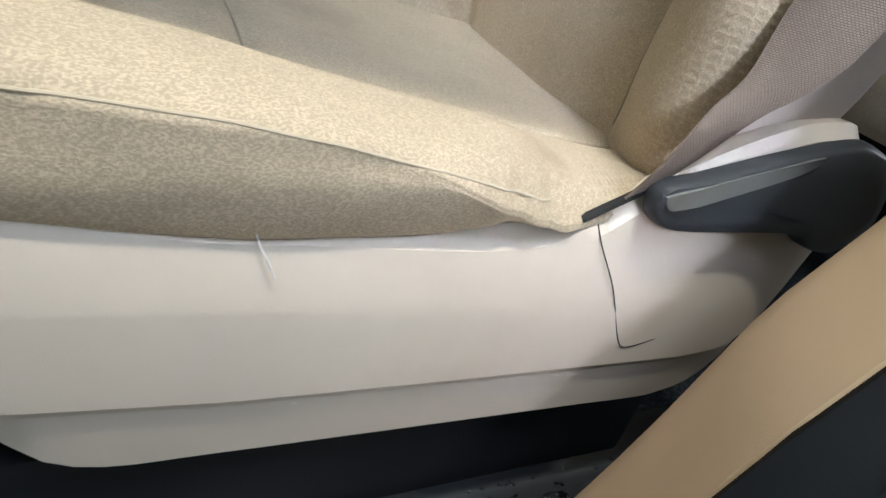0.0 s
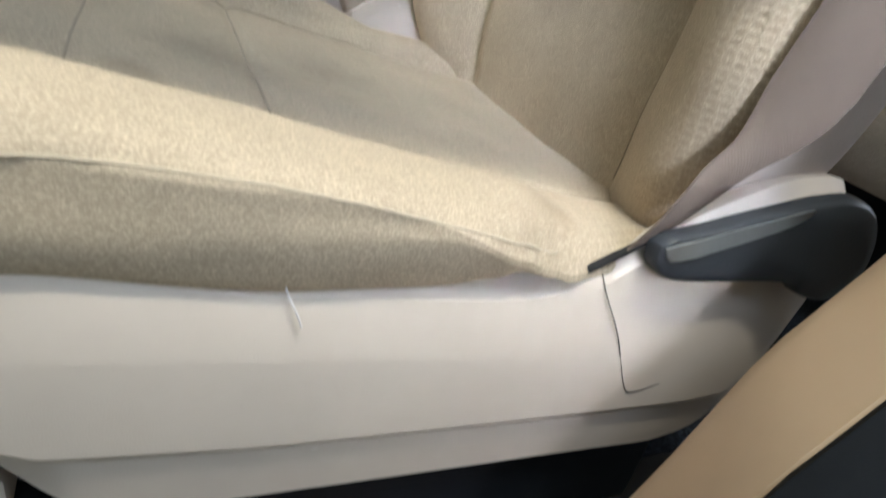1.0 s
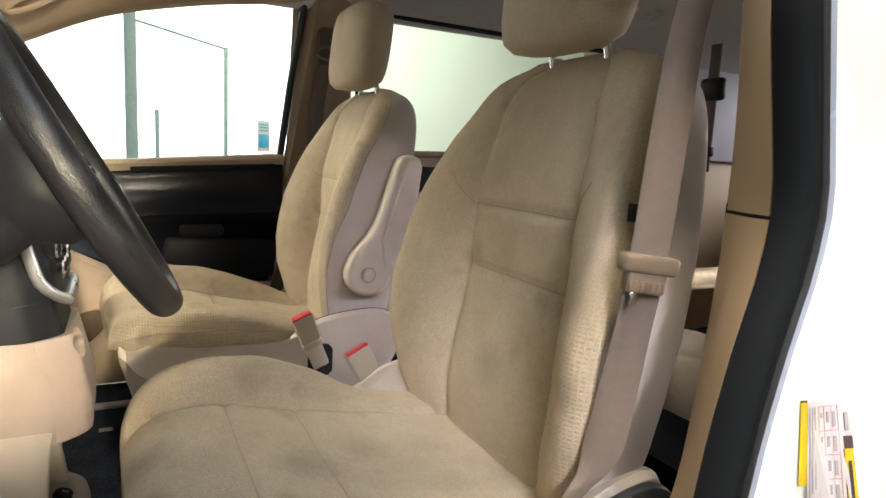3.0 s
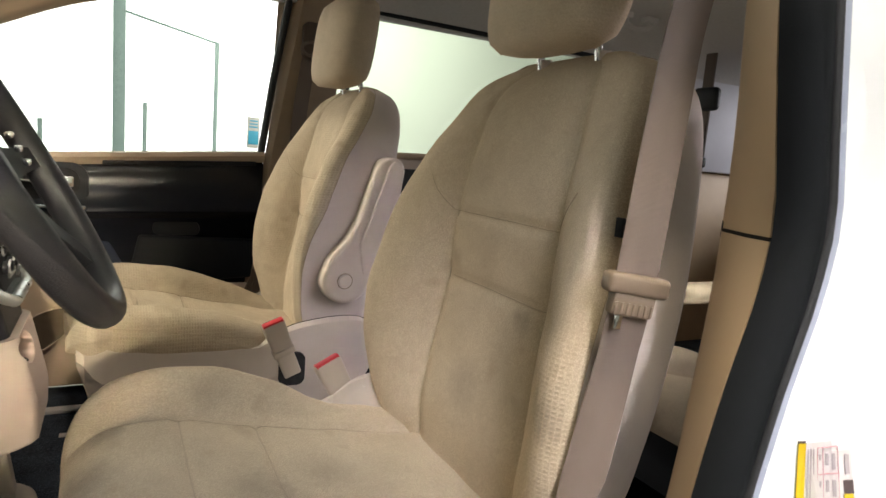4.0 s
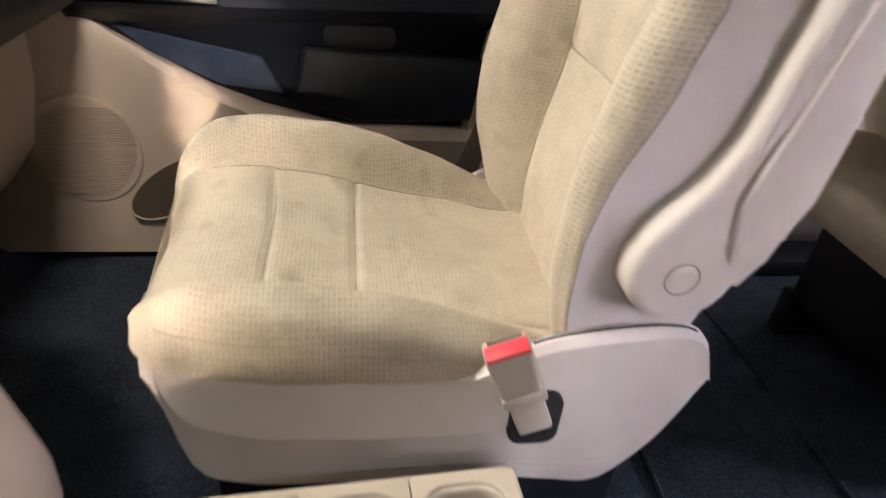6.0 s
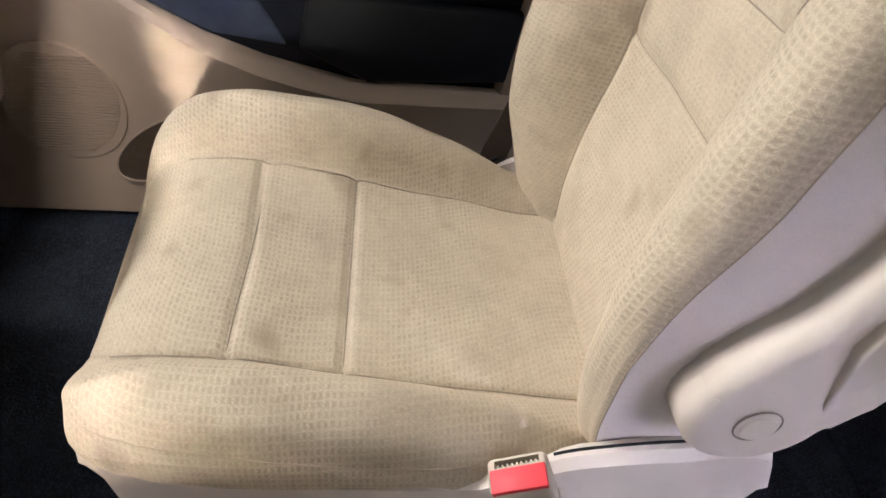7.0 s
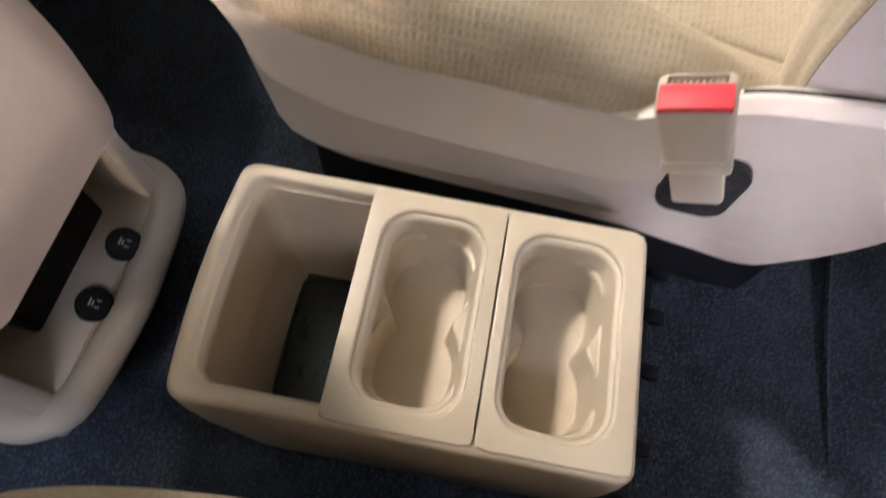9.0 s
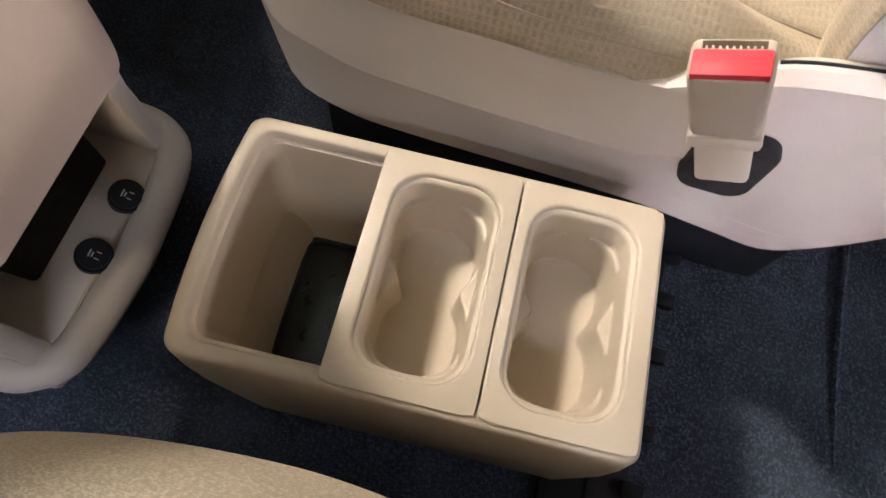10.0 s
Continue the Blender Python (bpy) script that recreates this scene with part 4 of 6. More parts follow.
def seat(name, xo, yc, label, outer, cloth, fuller=0.0, sag=1.0, slump=1.0, plump=0.0):
    """A bucket seat centred at yc. outer: -1 or 1, the side of the seat that faces the near door."""
    s = thing(name, (xo, yc, 0), label, "car seat", "front seats")
    # cushion
    rings = []
    for t in np.linspace(0.05, 1, 9):
        a = t * math.pi / 2
        rings.append(cushion_ring(-0.44 + 0.075 * (1 - math.cos(a)), 0.20 + 0.80 * math.sin(a) ** 0.75, fuller, sag, plump))
    for x in np.linspace(-0.358, 0.13, 110):
        rings.append(cushion_ring(x, 1.0, fuller, sag, plump))
    def pucker(x, y, z):
        """Small upright puckers low on the worn side, and gentle creases."""
        if sag == 1.0 or y > -0.2 or z > 0.40:
            return 0.0
        return 0.0022 * math.sin(x * 260 + z * 30) * math.exp(-((x + 0.045) / 0.032) ** 2) + (0.003 * noise.noise(Vector((x * 9, 3, z * 40))) if x < 0 else 0)
    droop = lambda x, y, z: 0.011 * math.exp(-((x + 0.13) / 0.11) ** 2) * min(1, max(0, (0.365 - z) / 0.03)) if sag < 1 and y < -0.2 else 0.0
    rings = [[(x, y + pucker(x, y, z), z + wave(x, y + yc, z, 0.0035) - droop(x, y, z)) for x, y, z in r] for r in rings]
    cu = loft("cushion", rings, cloth, s, "beige suede cushion with stains", sharp=70)

    def on_cushion(x, y):
        pts = sorted((p[1], p[2]) for p in cushion_ring(x, 1.0, fuller, sag, plump)[20:-20])
        z = float(np.interp(y, [p[0] for p in pts], [p[1] for p in pts]))
        return (x, y, z + wave(x, y + yc, z, 0.0035) + 0.0009)

    for y in (-0.158, 0.158):
        tube("seam", [on_cushion(x, y) for x in np.linspace(-0.40, 0.085, 60)], 0.0008, M_SEAM if sag == 1 else M_CREASE, cu, "", 6)
    for x in (-0.297, -0.186):
        tube("seam", [on_cushion(x, y) for y in np.linspace(-0.158, 0.158, 20)], 0.0008, M_SEAM if sag == 1 else M_CREASE, cu, "", 6)
    welt = [(-0.42, 0.402), (-0.284, 0.400), (-0.21, 0.393), (-0.162, 0.384), (-0.104, 0.369), (-0.068, 0.358), (-0.03, 0.347)] if sag < 1 else [(-0.42, 0.412), (-0.36, 0.414), (-0.29, 0.408), (-0.15, 0.388), (-0.03, 0.372)]
    path = []
    for r in rings[6:9] + rings[9::2]:
        if r[0][0] > -0.028:
            break
        side = [p for p in r if p[1] < -0.19 and p[2] > ZB + 0.012]
        side.sort(key=lambda p: abs(p[1]))
        top = max(range(len(side)), key=lambda i: side[i][2])
        side = sorted(side[top:], key=lambda p: p[2])
        z = min(lerp_of(welt, r[0][0]), side[-1][2] - 0.006)
        path.append((r[0][0], float(np.interp(z, [p[2] for p in side], [p[1] for p in side])) - 0.0001, min(z, side[-1][2])))
    tube("seam", path, 0.0009 if sag < 1 else 0.0006, M_THREAD if sag < 1 else M_CREASE, cu, "", 6)
    # backrest: cloth front, paler shell
    zs = list(np.linspace(0.30, 0.90, 90)) + [0.915, 0.93, 0.943, 0.954, 0.963, 0.970]
    fr, sh = [], []
    for z in zs:
        a, b = back_half(z)
        a2, b2 = back_half(z, slump)
        wrap = lerp_of([(0.40, 0.004), (0.53, 0.008), (0.61, 0.022), (0.68, 0.034), (0.75, 0.036), (0.90, 0.030), (0.97, 0.012)], z)
        f = mirrored(a, 4, a2)
        ends = []
        for near, aa, bb in ((False, a, b), (True, a2, b2)):
            w2, x2 = bb[2][0], aa[-1][1]
            to = min(a[-1][1] + (0.054 if near and slump < 1 else wrap), bb[3][1] - 0.012)
            bb = [(w2 - 0.001, to)] + ([bb[2]] if bb[2][1] > to + 0.008 else []) + bb[3:]
            if len(bb) < 6:
                bb.insert(1, ((bb[0][0] + bb[1][0]) / 2 + 0.001, (bb[0][1] + bb[1][1]) / 2))
            edge = [(w2 - 0.005, x2 + (to - x2) * 0.3), (w2 - 0.0025, x2 + (to - x2) * 0.65), (w2 - 0.001, to)]
            ends.append((edge, [tuple(p) for p in spline(bb, 3)]))
        (e1, g), (e2, g2) = ends
        f = [(-y, x) for y, x in e2[::-1]] + f + e1
        lean = 0.0 if z < 0.93 else 0.012 * ((z - 0.93) / 0.036) ** 2
        dip = 0.004 * (math.exp(-((z - 0.73) / 0.007) ** 2) + math.exp(-((z - 0.622) / 0.007) ** 2))
        fr.append([(x + lean + wave(x, y + yc, z, 0.003) + (dip if abs(y) < 0.142 else 0), y, z) for y, x in f])
        loop = [(x - lean * 0.4, y, z) for y, x in g] + [(x - lean * 0.4, -y, z) for y, x in g2[::-1][1:]]
        loop[0], loop[-1] = fr[-1][-1], fr[-1][0]
        if plump:
            swell = 1 + 0.7 * plump / 0.26 * min(1.0, max(0.0, (0.97 - z) / 0.12))
            fr[-1] = [(x, y * (swell if y > 0.1 else 1), zz) for x, y, zz in fr[-1]]
            loop = [(x, y * (swell if y > 0.1 else 1), zz) for x, y, zz in loop]
        sh.append(loop)
    bk = loft("backrest", fr, cloth, s, "beige suede backrest with dark stains", cap0=False, cap1=False, closed=False, sharp=75)
    loft("back_shell", sh, M_SIDE, s, "pale smooth side and rear cover", cap0=False, cap1=False, closed=False, sharp=75)
    top = fr[-1] + sh[-1][1:-1]
    loft("top_roll", [top, [(0.235 + (x - 0.235) * 0.75, y * 0.88, z + 0.006) for x, y, z in top], [(0.235 + (x - 0.235) * 0.2, y * 0.6, z + 0.008) for x, y, z in top]], cloth, s, cap0=False)

    def on_back(y, z, out=0.0005):
        f = sorted(mirrored(back_half(z)[0], 4, back_half(z, slump)[0]))
        x = float(np.interp(y, [p[0] for p in f], [p[1] for p in f]))
        return (x + wave(x, y + yc, z, 0.003) - out, y, z)

    for y in (-1, 1):
        tube("seam", [on_back(y * (0.140 + 0.018 * max(0, (0.6 - z) / 0.25)) * min(1, smooth_of(BW, z) / 0.262), z) for z in np.linspace(0.345, 0.73, 30)], 0.0007, M_SEAM, bk, "", 6)
        tube("seam", [on_back(y * (0.140 + 0.75 * (z - 0.73)), z) for z in np.linspace(0.73, 0.785, 8)], 0.0007, M_SEAM, bk, "", 6)
        tube("seam", [(p[-1] if y > 0 else p[0]) for p in fr], 0.0007, M_SEAM, bk, "", 6)
    for z in (0.73, 0.622):
        tube("seam", [on_back(y, z, -0.003) for y in np.linspace(-0.140, 0.140, 20)], 0.0007, M_SEAM, bk, "", 6)
    # headrest
    hr = thing_part("headrest", s)
    rings = []
    for k, t in enumerate(np.linspace(-1, 1, 17)):
        q = (1 - abs(t) ** 3.2) ** (1 / 2.6) if abs(t) < 1 else 0.0
        q = max(q, 0.12)
        zc = 1.090 + 0.108 * t
        cx = 0.19 + 0.012 * t
        ring = []
        for a in np.linspace(0, 2 * math.pi, 41)[:-1]:
            ca, sa = math.cos(a), math.sin(a)
            px = math.copysign(abs(ca) ** 0.62, ca) * 0.058 * (0.55 + 0.45 * q)
            py = math.copysign(abs(sa) ** 0.55, sa) * 0.132 * (0.72 + 0.28 * q) * (1 + 0.03 * t)
            if px < 0:
                px -= 0.008 * (1 - (py / 0.13) ** 2)
            ring.append((cx + px, py, zc))
        rings.append(ring)
    cap = lambda r, k: [(0.19 + (x - 0.19) * k, y * k, z) for x, y, z in r]
    lo, hi = rings[0], rings[-1]
    rings = [[(x, y, z - 0.004) for x, y, z in cap(lo, 0.6)]] + rings + [[(x, y, z + 0.004) for x, y, z in cap(hi, 0.6)]]
    pad = loft("pad", rings, M_SUEDE, hr, "beige suede pad")
    tube("seam", [(x + (0.001 if x > 0 else 0), y * 1.004, z) for x, y, z in [r[12] for r in rings[1:-1]]], 0.0012, M_SEAM, hr, "", 6)
    for y in (-0.068, 0.068):
        tube("post", [(0.228, y, 0.93), (0.208, y, 1.02)], 0.0065, M_STEEL, hr, "steel post", 10)
        tube("post_collar", [(0.226, y, 0.968), (0.224, y, 0.980)], 0.012, M_TRIM, hr, "", 12)
    # plastic base valance on both sides and at the front
    VAL = {
        True: ([(-0.405, 0.385), (-0.36, 0.358), (-0.295, 0.332), (-0.232, 0.318), (-0.164, 0.312), (-0.04, 0.306), (-0.005, 0.320), (0.04, 0.351), (0.12, 0.388), (0.17, 0.395), (0.21, 0.388), (0.245, 0.345)],
               [(-0.405, 0.365), (-0.385, 0.315), (-0.35, 0.250), (-0.315, 0.205), (-0.292, 0.180), (-0.265, 0.170), (-0.22, 0.168), (0.05, 0.161), (0.13, 0.160), (0.175, 0.172), (0.215, 0.23), (0.245, 0.32)]),
        False: ([(-0.42, 0.350), (-0.40, 0.366), (-0.36, 0.368), (-0.28, 0.350), (-0.06, 0.345), (-0.02, 0.372), (0.01, 0.392), (0.06, 0.404), (0.12, 0.411), (0.17, 0.410), (0.20, 0.399), (0.222, 0.375), (0.236, 0.340)],
                [(-0.42, 0.335), (-0.410, 0.30), (-0.380, 0.215), (-0.32, 0.188), (-0.04, 0.185), (0.06, 0.170), (0.115, 0.165), (0.16, 0.20), (0.205, 0.262), (0.226, 0.298), (0.236, 0.325)])}
    for sd in (-1, 1):
        ZT, ZL = VAL[sd == outer]
        tuck = 1.0 if sd == outer else 0.3
        rings = []
        for x in np.linspace(-0.405 if sd == outer else -0.418, 0.245 if sd == outer else 0.236, 48):
            zt, zl = smooth_of(ZT, x), smooth_of(ZL, x)
            e = float(np.interp(x, [-0.405, -0.37, -0.3, 0.12, 0.19, 0.245], [0.235 if sd == outer else 0.222, 0.252, 0.262, 0.268, 0.262, 0.245])) + (0.008 if sd != outer else 0)
            m = lambda q: zl + (zt - zl) * q
            inn = smooth_of(HW, x) - 0.003
            prof = [(max(e - 0.05, min(inn, e - 0.006)), zt - 0.012), (max(e - 0.022, min(inn, e - 0.005)), zt + 0.008), (max(e - 0.010, min(inn, e - 0.004)), zt + 0.009), (e - 0.002, zt), (e + 0.0032, m(0.57)), (e + 0.0012, m(0.535)), (e - 0.002, m(0.195)), (e - 0.005, m(0.17)), (e - 0.017 * tuck, m(0.035)), (e - 0.034 * tuck - 0.004, zl), (e - 0.06, zl + 0.004), (e - 0.06, m(0.5))]
            if x < (0.0 if sd == outer else -0.03):
                prof[:4] = [(e - 0.055, zt + 0.016), (e - 0.022, zt + 0.018), (e - 0.0032, zt + 0.012), (e - 0.0004, zt + 0.002)]
            if sd == outer:  # flat facets: a sloping shoulder, an upright band, a tucked lower band
                f1 = min(max(lerp_of([(-0.30, 0.299), (-0.18, 0.290), (0.03, 0.274), (0.245, 0.262)], x), m(0.45)), m(0.93))
                f2 = min(max(lerp_of([(-0.30, 0.234), (-0.206, 0.225), (-0.07, 0.220), (0.245, 0.212)], x), m(0.2)), m(0.72))
                prof[4:8] = [(e + 0.0050, f1 + 0.002), (e + 0.0056, f1 - 0.003), (e + 0.0044, f2 + 0.003), (e + 0.0008, f2 - 0.004)]
                prof[8:10] = [(e - 0.0040, zl + 0.008), (e - 0.0110, zl)]
            rings.append([(x, sd * y, z) for y, z in prof])
        tr = loft("valance", rings, M_TRIM, s, "pale tan plastic base valance", sharp=19)
        if sd != outer and sag == 1.0:
            # parts overlap here; a dark tube paints in the gap's shade
            tube("shell_gap", [(x, sd * 0.2585, smooth_of(ZT, x) + 0.0085) for x in np.linspace(0.005, 0.195, 24)], 0.0016, M_GAP, tr, "dark tube for the shaded gap above the valance", 6)
        if sd == outer:
            tube("panel_gap", spline([(0.0, sd * 0.2585, 0.340), (0.006, sd * 0.2672, 0.322), (0.026, sd * 0.2715, 0.29), (0.05, sd * 0.2720, 0.245), (0.062, sd * 0.2722, 0.236), (0.085, sd * 0.2722, 0.241)], 5), 0.00045, M_GAP, tr, "", 6)
            tube("slot", [(-0.012, sd * 0.262, 0.338), (0.026, sd * 0.262, 0.358)], 0.0032, M_GAP, tr, "", 8, 0.7)
    # front skirt and dark runners
    loft("front_skirt", [[(x0, y, z) for y, z in ((-0.235, zt), (0.235, zt), (0.235, zt - 0.03), (-0.235, zt - 0.03))] for x0, zt in ((-0.40, 0.37), (-0.385, 0.30), (-0.35, 0.22), (-0.33, 0.19))], M_TRIM, s, sharp=60)
    part("cushion_pan", rbox(-0.36, 0.16, -0.205, 0.205, 0.15, 0.325, 0.01), M_BLACK, s)
    for y in (-0.2, 0.2):
        part("runner", rbox(-0.36, 0.18, y - 0.025, y + 0.025, 0.012, 0.15, 0.006), M_BLACK, s)
    return s


def thing_part(name, parent):
    """A part that only groups its own pieces."""
    ob = new(name)
    ob.empty_display_size = 0.05
    ob.parent = parent
    return ob


XD, YD, YP = 0.030, -0.040, 0.846
driver = seat("driver_seat", XD, YD, "beige suede driver seat with stained cushion and backrest", -1, M_WORN, 0.004, 0.38, 0.60, 0.020)
passenger = seat("passenger_seat", 0.0, YP, "beige suede passenger seat with raised armrest", 1, M_SEAT, 0.020)


# recline lever on the driver seat's outer side
LEV = [(0.0532, 0.3623), (0.0541, 0.3503), (0.0615, 0.342), (0.0753, 0.3374), (0.1286, 0.3347), (0.1811, 0.3319), (0.1967, 0.3236), (0.2178, 0.3171), (0.2335, 0.3181), (0.2482, 0.3273), (0.2528, 0.3457), (0.2455, 0.3714), (0.2298, 0.3917), (0.2096, 0.4), (0.1902, 0.4), (0.1369, 0.388), (0.1038, 0.3797), (0.0688, 0.3706), (0.0587, 0.3678)]


def bulge(x):
    """How far the lever's face stands out from the seat at x."""
    return 0.321 + 0.005 * min(1, max(0, (x - 0.17) / 0.05)) - 0.003 * max(0, (0.08 - x) / 0.024)


LC = (0.150, 0.362)
ring_at = lambda y, k: [(LC[0] + (x - LC[0]) * (1 - k * 0.05), -(bulge(x) - y), LC[1] + (z - LC[1]) * (1 - k * 0.22)) for x, z in (tuple(p) for p in spline(LEV + LEV[:1], 3)[:-1])]
root_at = lambda y, q: [(0.215 + (x - 0.215) * q, -(bulge(x) - y), 0.352 + (z - 0.352) * q) for x, _, z in ring_at(0.0, 0.0)]
lever = loft("recline_lever", [root_at(0.040, 0.45), root_at(0.018, 0.80), ring_at(0.012, 0.0), ring_at(0.006, 0.08), ring_at(0.002, 0.28), ring_at(0.0, 0.55), ring_at(0.0, 2.2)], M_DKGREY, driver, "charcoal plastic recline lever", sharp=60)
CAP = [(0.056, 0.3623), (0.0927, 0.3742), (0.1351, 0.3844), (0.1673, 0.3917), (0.1636, 0.3852), (0.1452, 0.3769), (0.1056, 0.365), (0.0698, 0.3548), (0.0606, 0.3548)]
cap_at = lambda o, k: [(0.11 + (x - 0.11) * k, -(bulge(x) + o), z) for x, z in (tuple(p) for p in spline(CAP + CAP[:1], 3)[:-1])]
loft("lever_cap", [cap_at(-0.008, 1.0), cap_at(0.0000, 0.995), cap_at(0.0010, 0.98)], M_SILVER, lever, "worn silver face", sharp=60)

for ob in (lever, lever.children[0]):
    ob.data.transform(Matrix.Translation((-XD, -YD, 0)))

# raised armrest on the passenger seat's inner side
AY = -0.272
arm = [(0.128 + 0.058 * math.cos(a), 0.515 + 0.056 * math.sin(a)) for a in np.linspace(radians(150), radians(345), 15)]
arm += [(0.212, 0.530), (0.236, 0.60), (0.256, 0.70), (0.268, 0.775), (0.263, 0.797), (0.242, 0.807), (0.216, 0.804), (0.200, 0.790), (0.172, 0.715), (0.150, 0.650), (0.128, 0.612), (0.098, 0.580), (0.078, 0.550)]
bm = prism(arm, "y", AY - 0.030, AY + 0.03, 0.013, 4)
for v in bm.verts:
    v.co.y += 0.10 * max(0, v.co.z - 0.58)
armrest = part("armrest", bm, M_TRIM, passenger, "pale tan vinyl armrest folded upright", sharp=60)
bm = prism([(0.156, 0.598), (0.190, 0.690), (0.222, 0.782), (0.238, 0.797), (0.256, 0.789), (0.261, 0.772), (0.250, 0.70), (0.230, 0.60), (0.207, 0.530), (0.190, 0.498), (0.168, 0.520)], "y", AY - 0.0350, AY, 0.0045, 3)
for v in bm.verts:
    v.co.y += 0.10 * max(0, v.co.z - 0.58) + 0.009 * min(1.0, max(0.0, (0.60 - v.co.z) / 0.09))
part("arm_pad", bm, M_TRIM, armrest, "raised pad of the armrest", sharp=60)
bm = bmesh.new()
bmesh.ops.create_cone(bm, cap_ends=True, segments=28, radius1=0.0165, radius2=0.0155, depth=0.006)
bmesh.ops.transform(bm, matrix=pose(0.124, AY - 0.0305, 0.514, 90, 0, 0), verts=bm.verts[:])
bmesh.ops.bevel(bm, geom=[e for e in bm.edges if e.calc_face_angle(0) > 1], offset=0.002, segments=2, affect="EDGES")
part("pivot_cap", bm, M_TRIM, armrest, "round pivot cap")
tube("cap_gap", [(0.124 + 0.0178 * math.cos(a), AY - 0.0305, 0.514 + 0.0178 * math.sin(a)) for a in np.linspace(0, 2 * math.pi, 29)], 0.0008, M_TONGUE, armrest, "", 6, 1.0, (0, 1, 0))

# seat belt buckles


def buckle(base, tip, name, label):
    b = thing(name, (0, 0, 0), label, "buckle", "belt buckles")
    base, tip = Vector(base), Vector(tip)
    ax = (tip - base).normalized()
    sx = Vector((1, 0, 0)) - ax * ax.x
    sx.normalize()
    sy = ax.cross(sx)
    m = Matrix.Translation(tip) @ Matrix((sx, sy, ax)).transposed().to_4x4()

    def put(nm, bm, mat, lab="", sm=True):
        bmesh.ops.transform(bm, matrix=m, verts=bm.verts[:])
        return part(nm, bm, mat, b, lab, sm)

    body = put("body", rbox(-0.026, 0.026, -0.0165, 0.0165, -0.072, 0.0, 0.006, 3, (0.9, 0.9)), M_BUCKLE, "tan plastic buckle body")
    carve(body, [rb_at(rbox(-0.019, 0.019, 0.006, 0.0125, -0.012, 0.01, 0.0), m)])
    put("button", rbox(-0.0235, 0.0235, -0.0155, 0.005, -0.008, 0.0018, 0.0018, 2), M_RED, "red release button")
    for k in range(9):
        put("slot_tooth", rbox(-0.017 + 0.004 * k, -0.0155 + 0.004 * k, 0.0058, 0.0095, -0.008, -0.0015, 0.0), M_BUCKLE, "", False)
    put("collar", rbox(-0.0255, 0.0255, -0.016, 0.016, -0.086, -0.070, 0.004), M_BUCKLE)
    length = (tip - base).length
    put("stalk", rbox(-0.0205, 0.0205, -0.012, 0.012, -length - 0.012, -0.084, 0.005), M_BUCKLE)
    return b


def rb_at(bm, m):
    bmesh.ops.transform(bm, matrix=m, verts=bm.verts[:])
    return bm


buckle((0.014, 0.567, 0.302), (-0.036, 0.558, 0.422), "seat_belt_buckle", "tan belt buckle with red button beside the passenger seat")
buckle((0.065, 0.250, 0.295), (0.0, 0.272, 0.424), "seat_belt_buckle", "tan belt buckle with red button beside the driver seat")
well = thing("buckle_well", (0, 0, 0), "dark block on the valance for the shaded socket round the buckle", "socket")
# block stands proud of the valance; its black replaces the recess's shade
part("mouth", prism(rrect(-0.014, 0.046, 0.266, 0.344, 0.018), "y", YP - 0.2865, YP - 0.262, 0.003), M_GAP, well)

# driver's belt
db = thing("seat_belt", (0, 0, 0), "brown seat belt hanging along the driver seat", "belt")
path = spline([(0.215, -0.43, 1.34), (0.178, -0.375, 1.12), (0.157, -0.350, 0.986), (0.146, -0.346, 0.865), (0.135, -0.342, 0.70), (0.128, -0.328, 0.576), (0.112, -0.317, 0.45), (0.086, -0.312, 0.411), (0.064, -0.309, 0.378), (0.050, -0.300, 0.350)], 6)
rings = []
for i, p in enumerate(path):
    tw = float(np.interp(p[2], [0.47, 0.62], [-0.62, -0.12])) + 0.10 * math.sin(i * 0.2) + (1.1 * (0.45 - p[2]) / 0.1 if p[2] < 0.45 else 0)
    half = float(np.interp(p[2], [0.36, 0.41, 0.47], [0.010, 0.017, 0.0245]))
    tw = min(tw, 0.35)
    wx, wy = half * math.cos(tw), half * math.sin(tw)
    x, y, z = p
    rings.append([(x - wx, y - wy, z), (x - 0.001, y - 0.0015, z), (x + wx, y + wy, z), (x + wx, y + wy + 0.002, z), (x, y + 0.001, z), (x - wx, y - wy + 0.002, z)])
loft("webbing", rings, M_WEB, db, "brown woven webbing", sharp=80)
tm = pose(0.134, -0.343, 0.700, 0, 7, -14)
part("tongue", rb_at(rbox(-0.037, 0.036, -0.013, 0.010, -0.013, 0.009, 0.006, 3), tm), M_TONGUE, db, "tan plastic tongue grip")
part("tongue_plate", rb_at(rbox(-0.027, 0.023, -0.010, 0.006, -0.036, -0.008, 0.004), tm), M_TONGUE, db)
for k in range(7):
    part("rib", rb_at(rbox(-0.025 + 0.007 * k, -0.022 + 0.007 * k, -0.0115, -0.0095, -0.033, -0.021, 0.0005), tm), M_TONGUE, db)
part("tongue_steel", rb_at(rbox(-0.020, -0.012, -0.010, -0.006, -0.050, -0.035, 0.001), tm), M_STEEL, db)
fb = thing("seat_belt", (0, 0, 0), "brown belt end stitched to the floor anchor beside the passenger seat", "belt")
loft("webbing", [[(x - 0.023, y - 0.004, z + 0.004), (x + 0.023, y + 0.004, z - 0.004), (x + 0.023, y + 0.006, z - 0.004), (x - 0.023, y - 0.002, z + 0.004)] for x, y, z in spline([(0.115, 1.20, 0.62), (0.085, 1.175, 0.50), (0.050, 1.155, 0.40), (0.030, 1.148, 0.35), (0.022, 1.145, 0.31)], 4)], M_WEB, fb, "brown woven webbing", sharp=80)
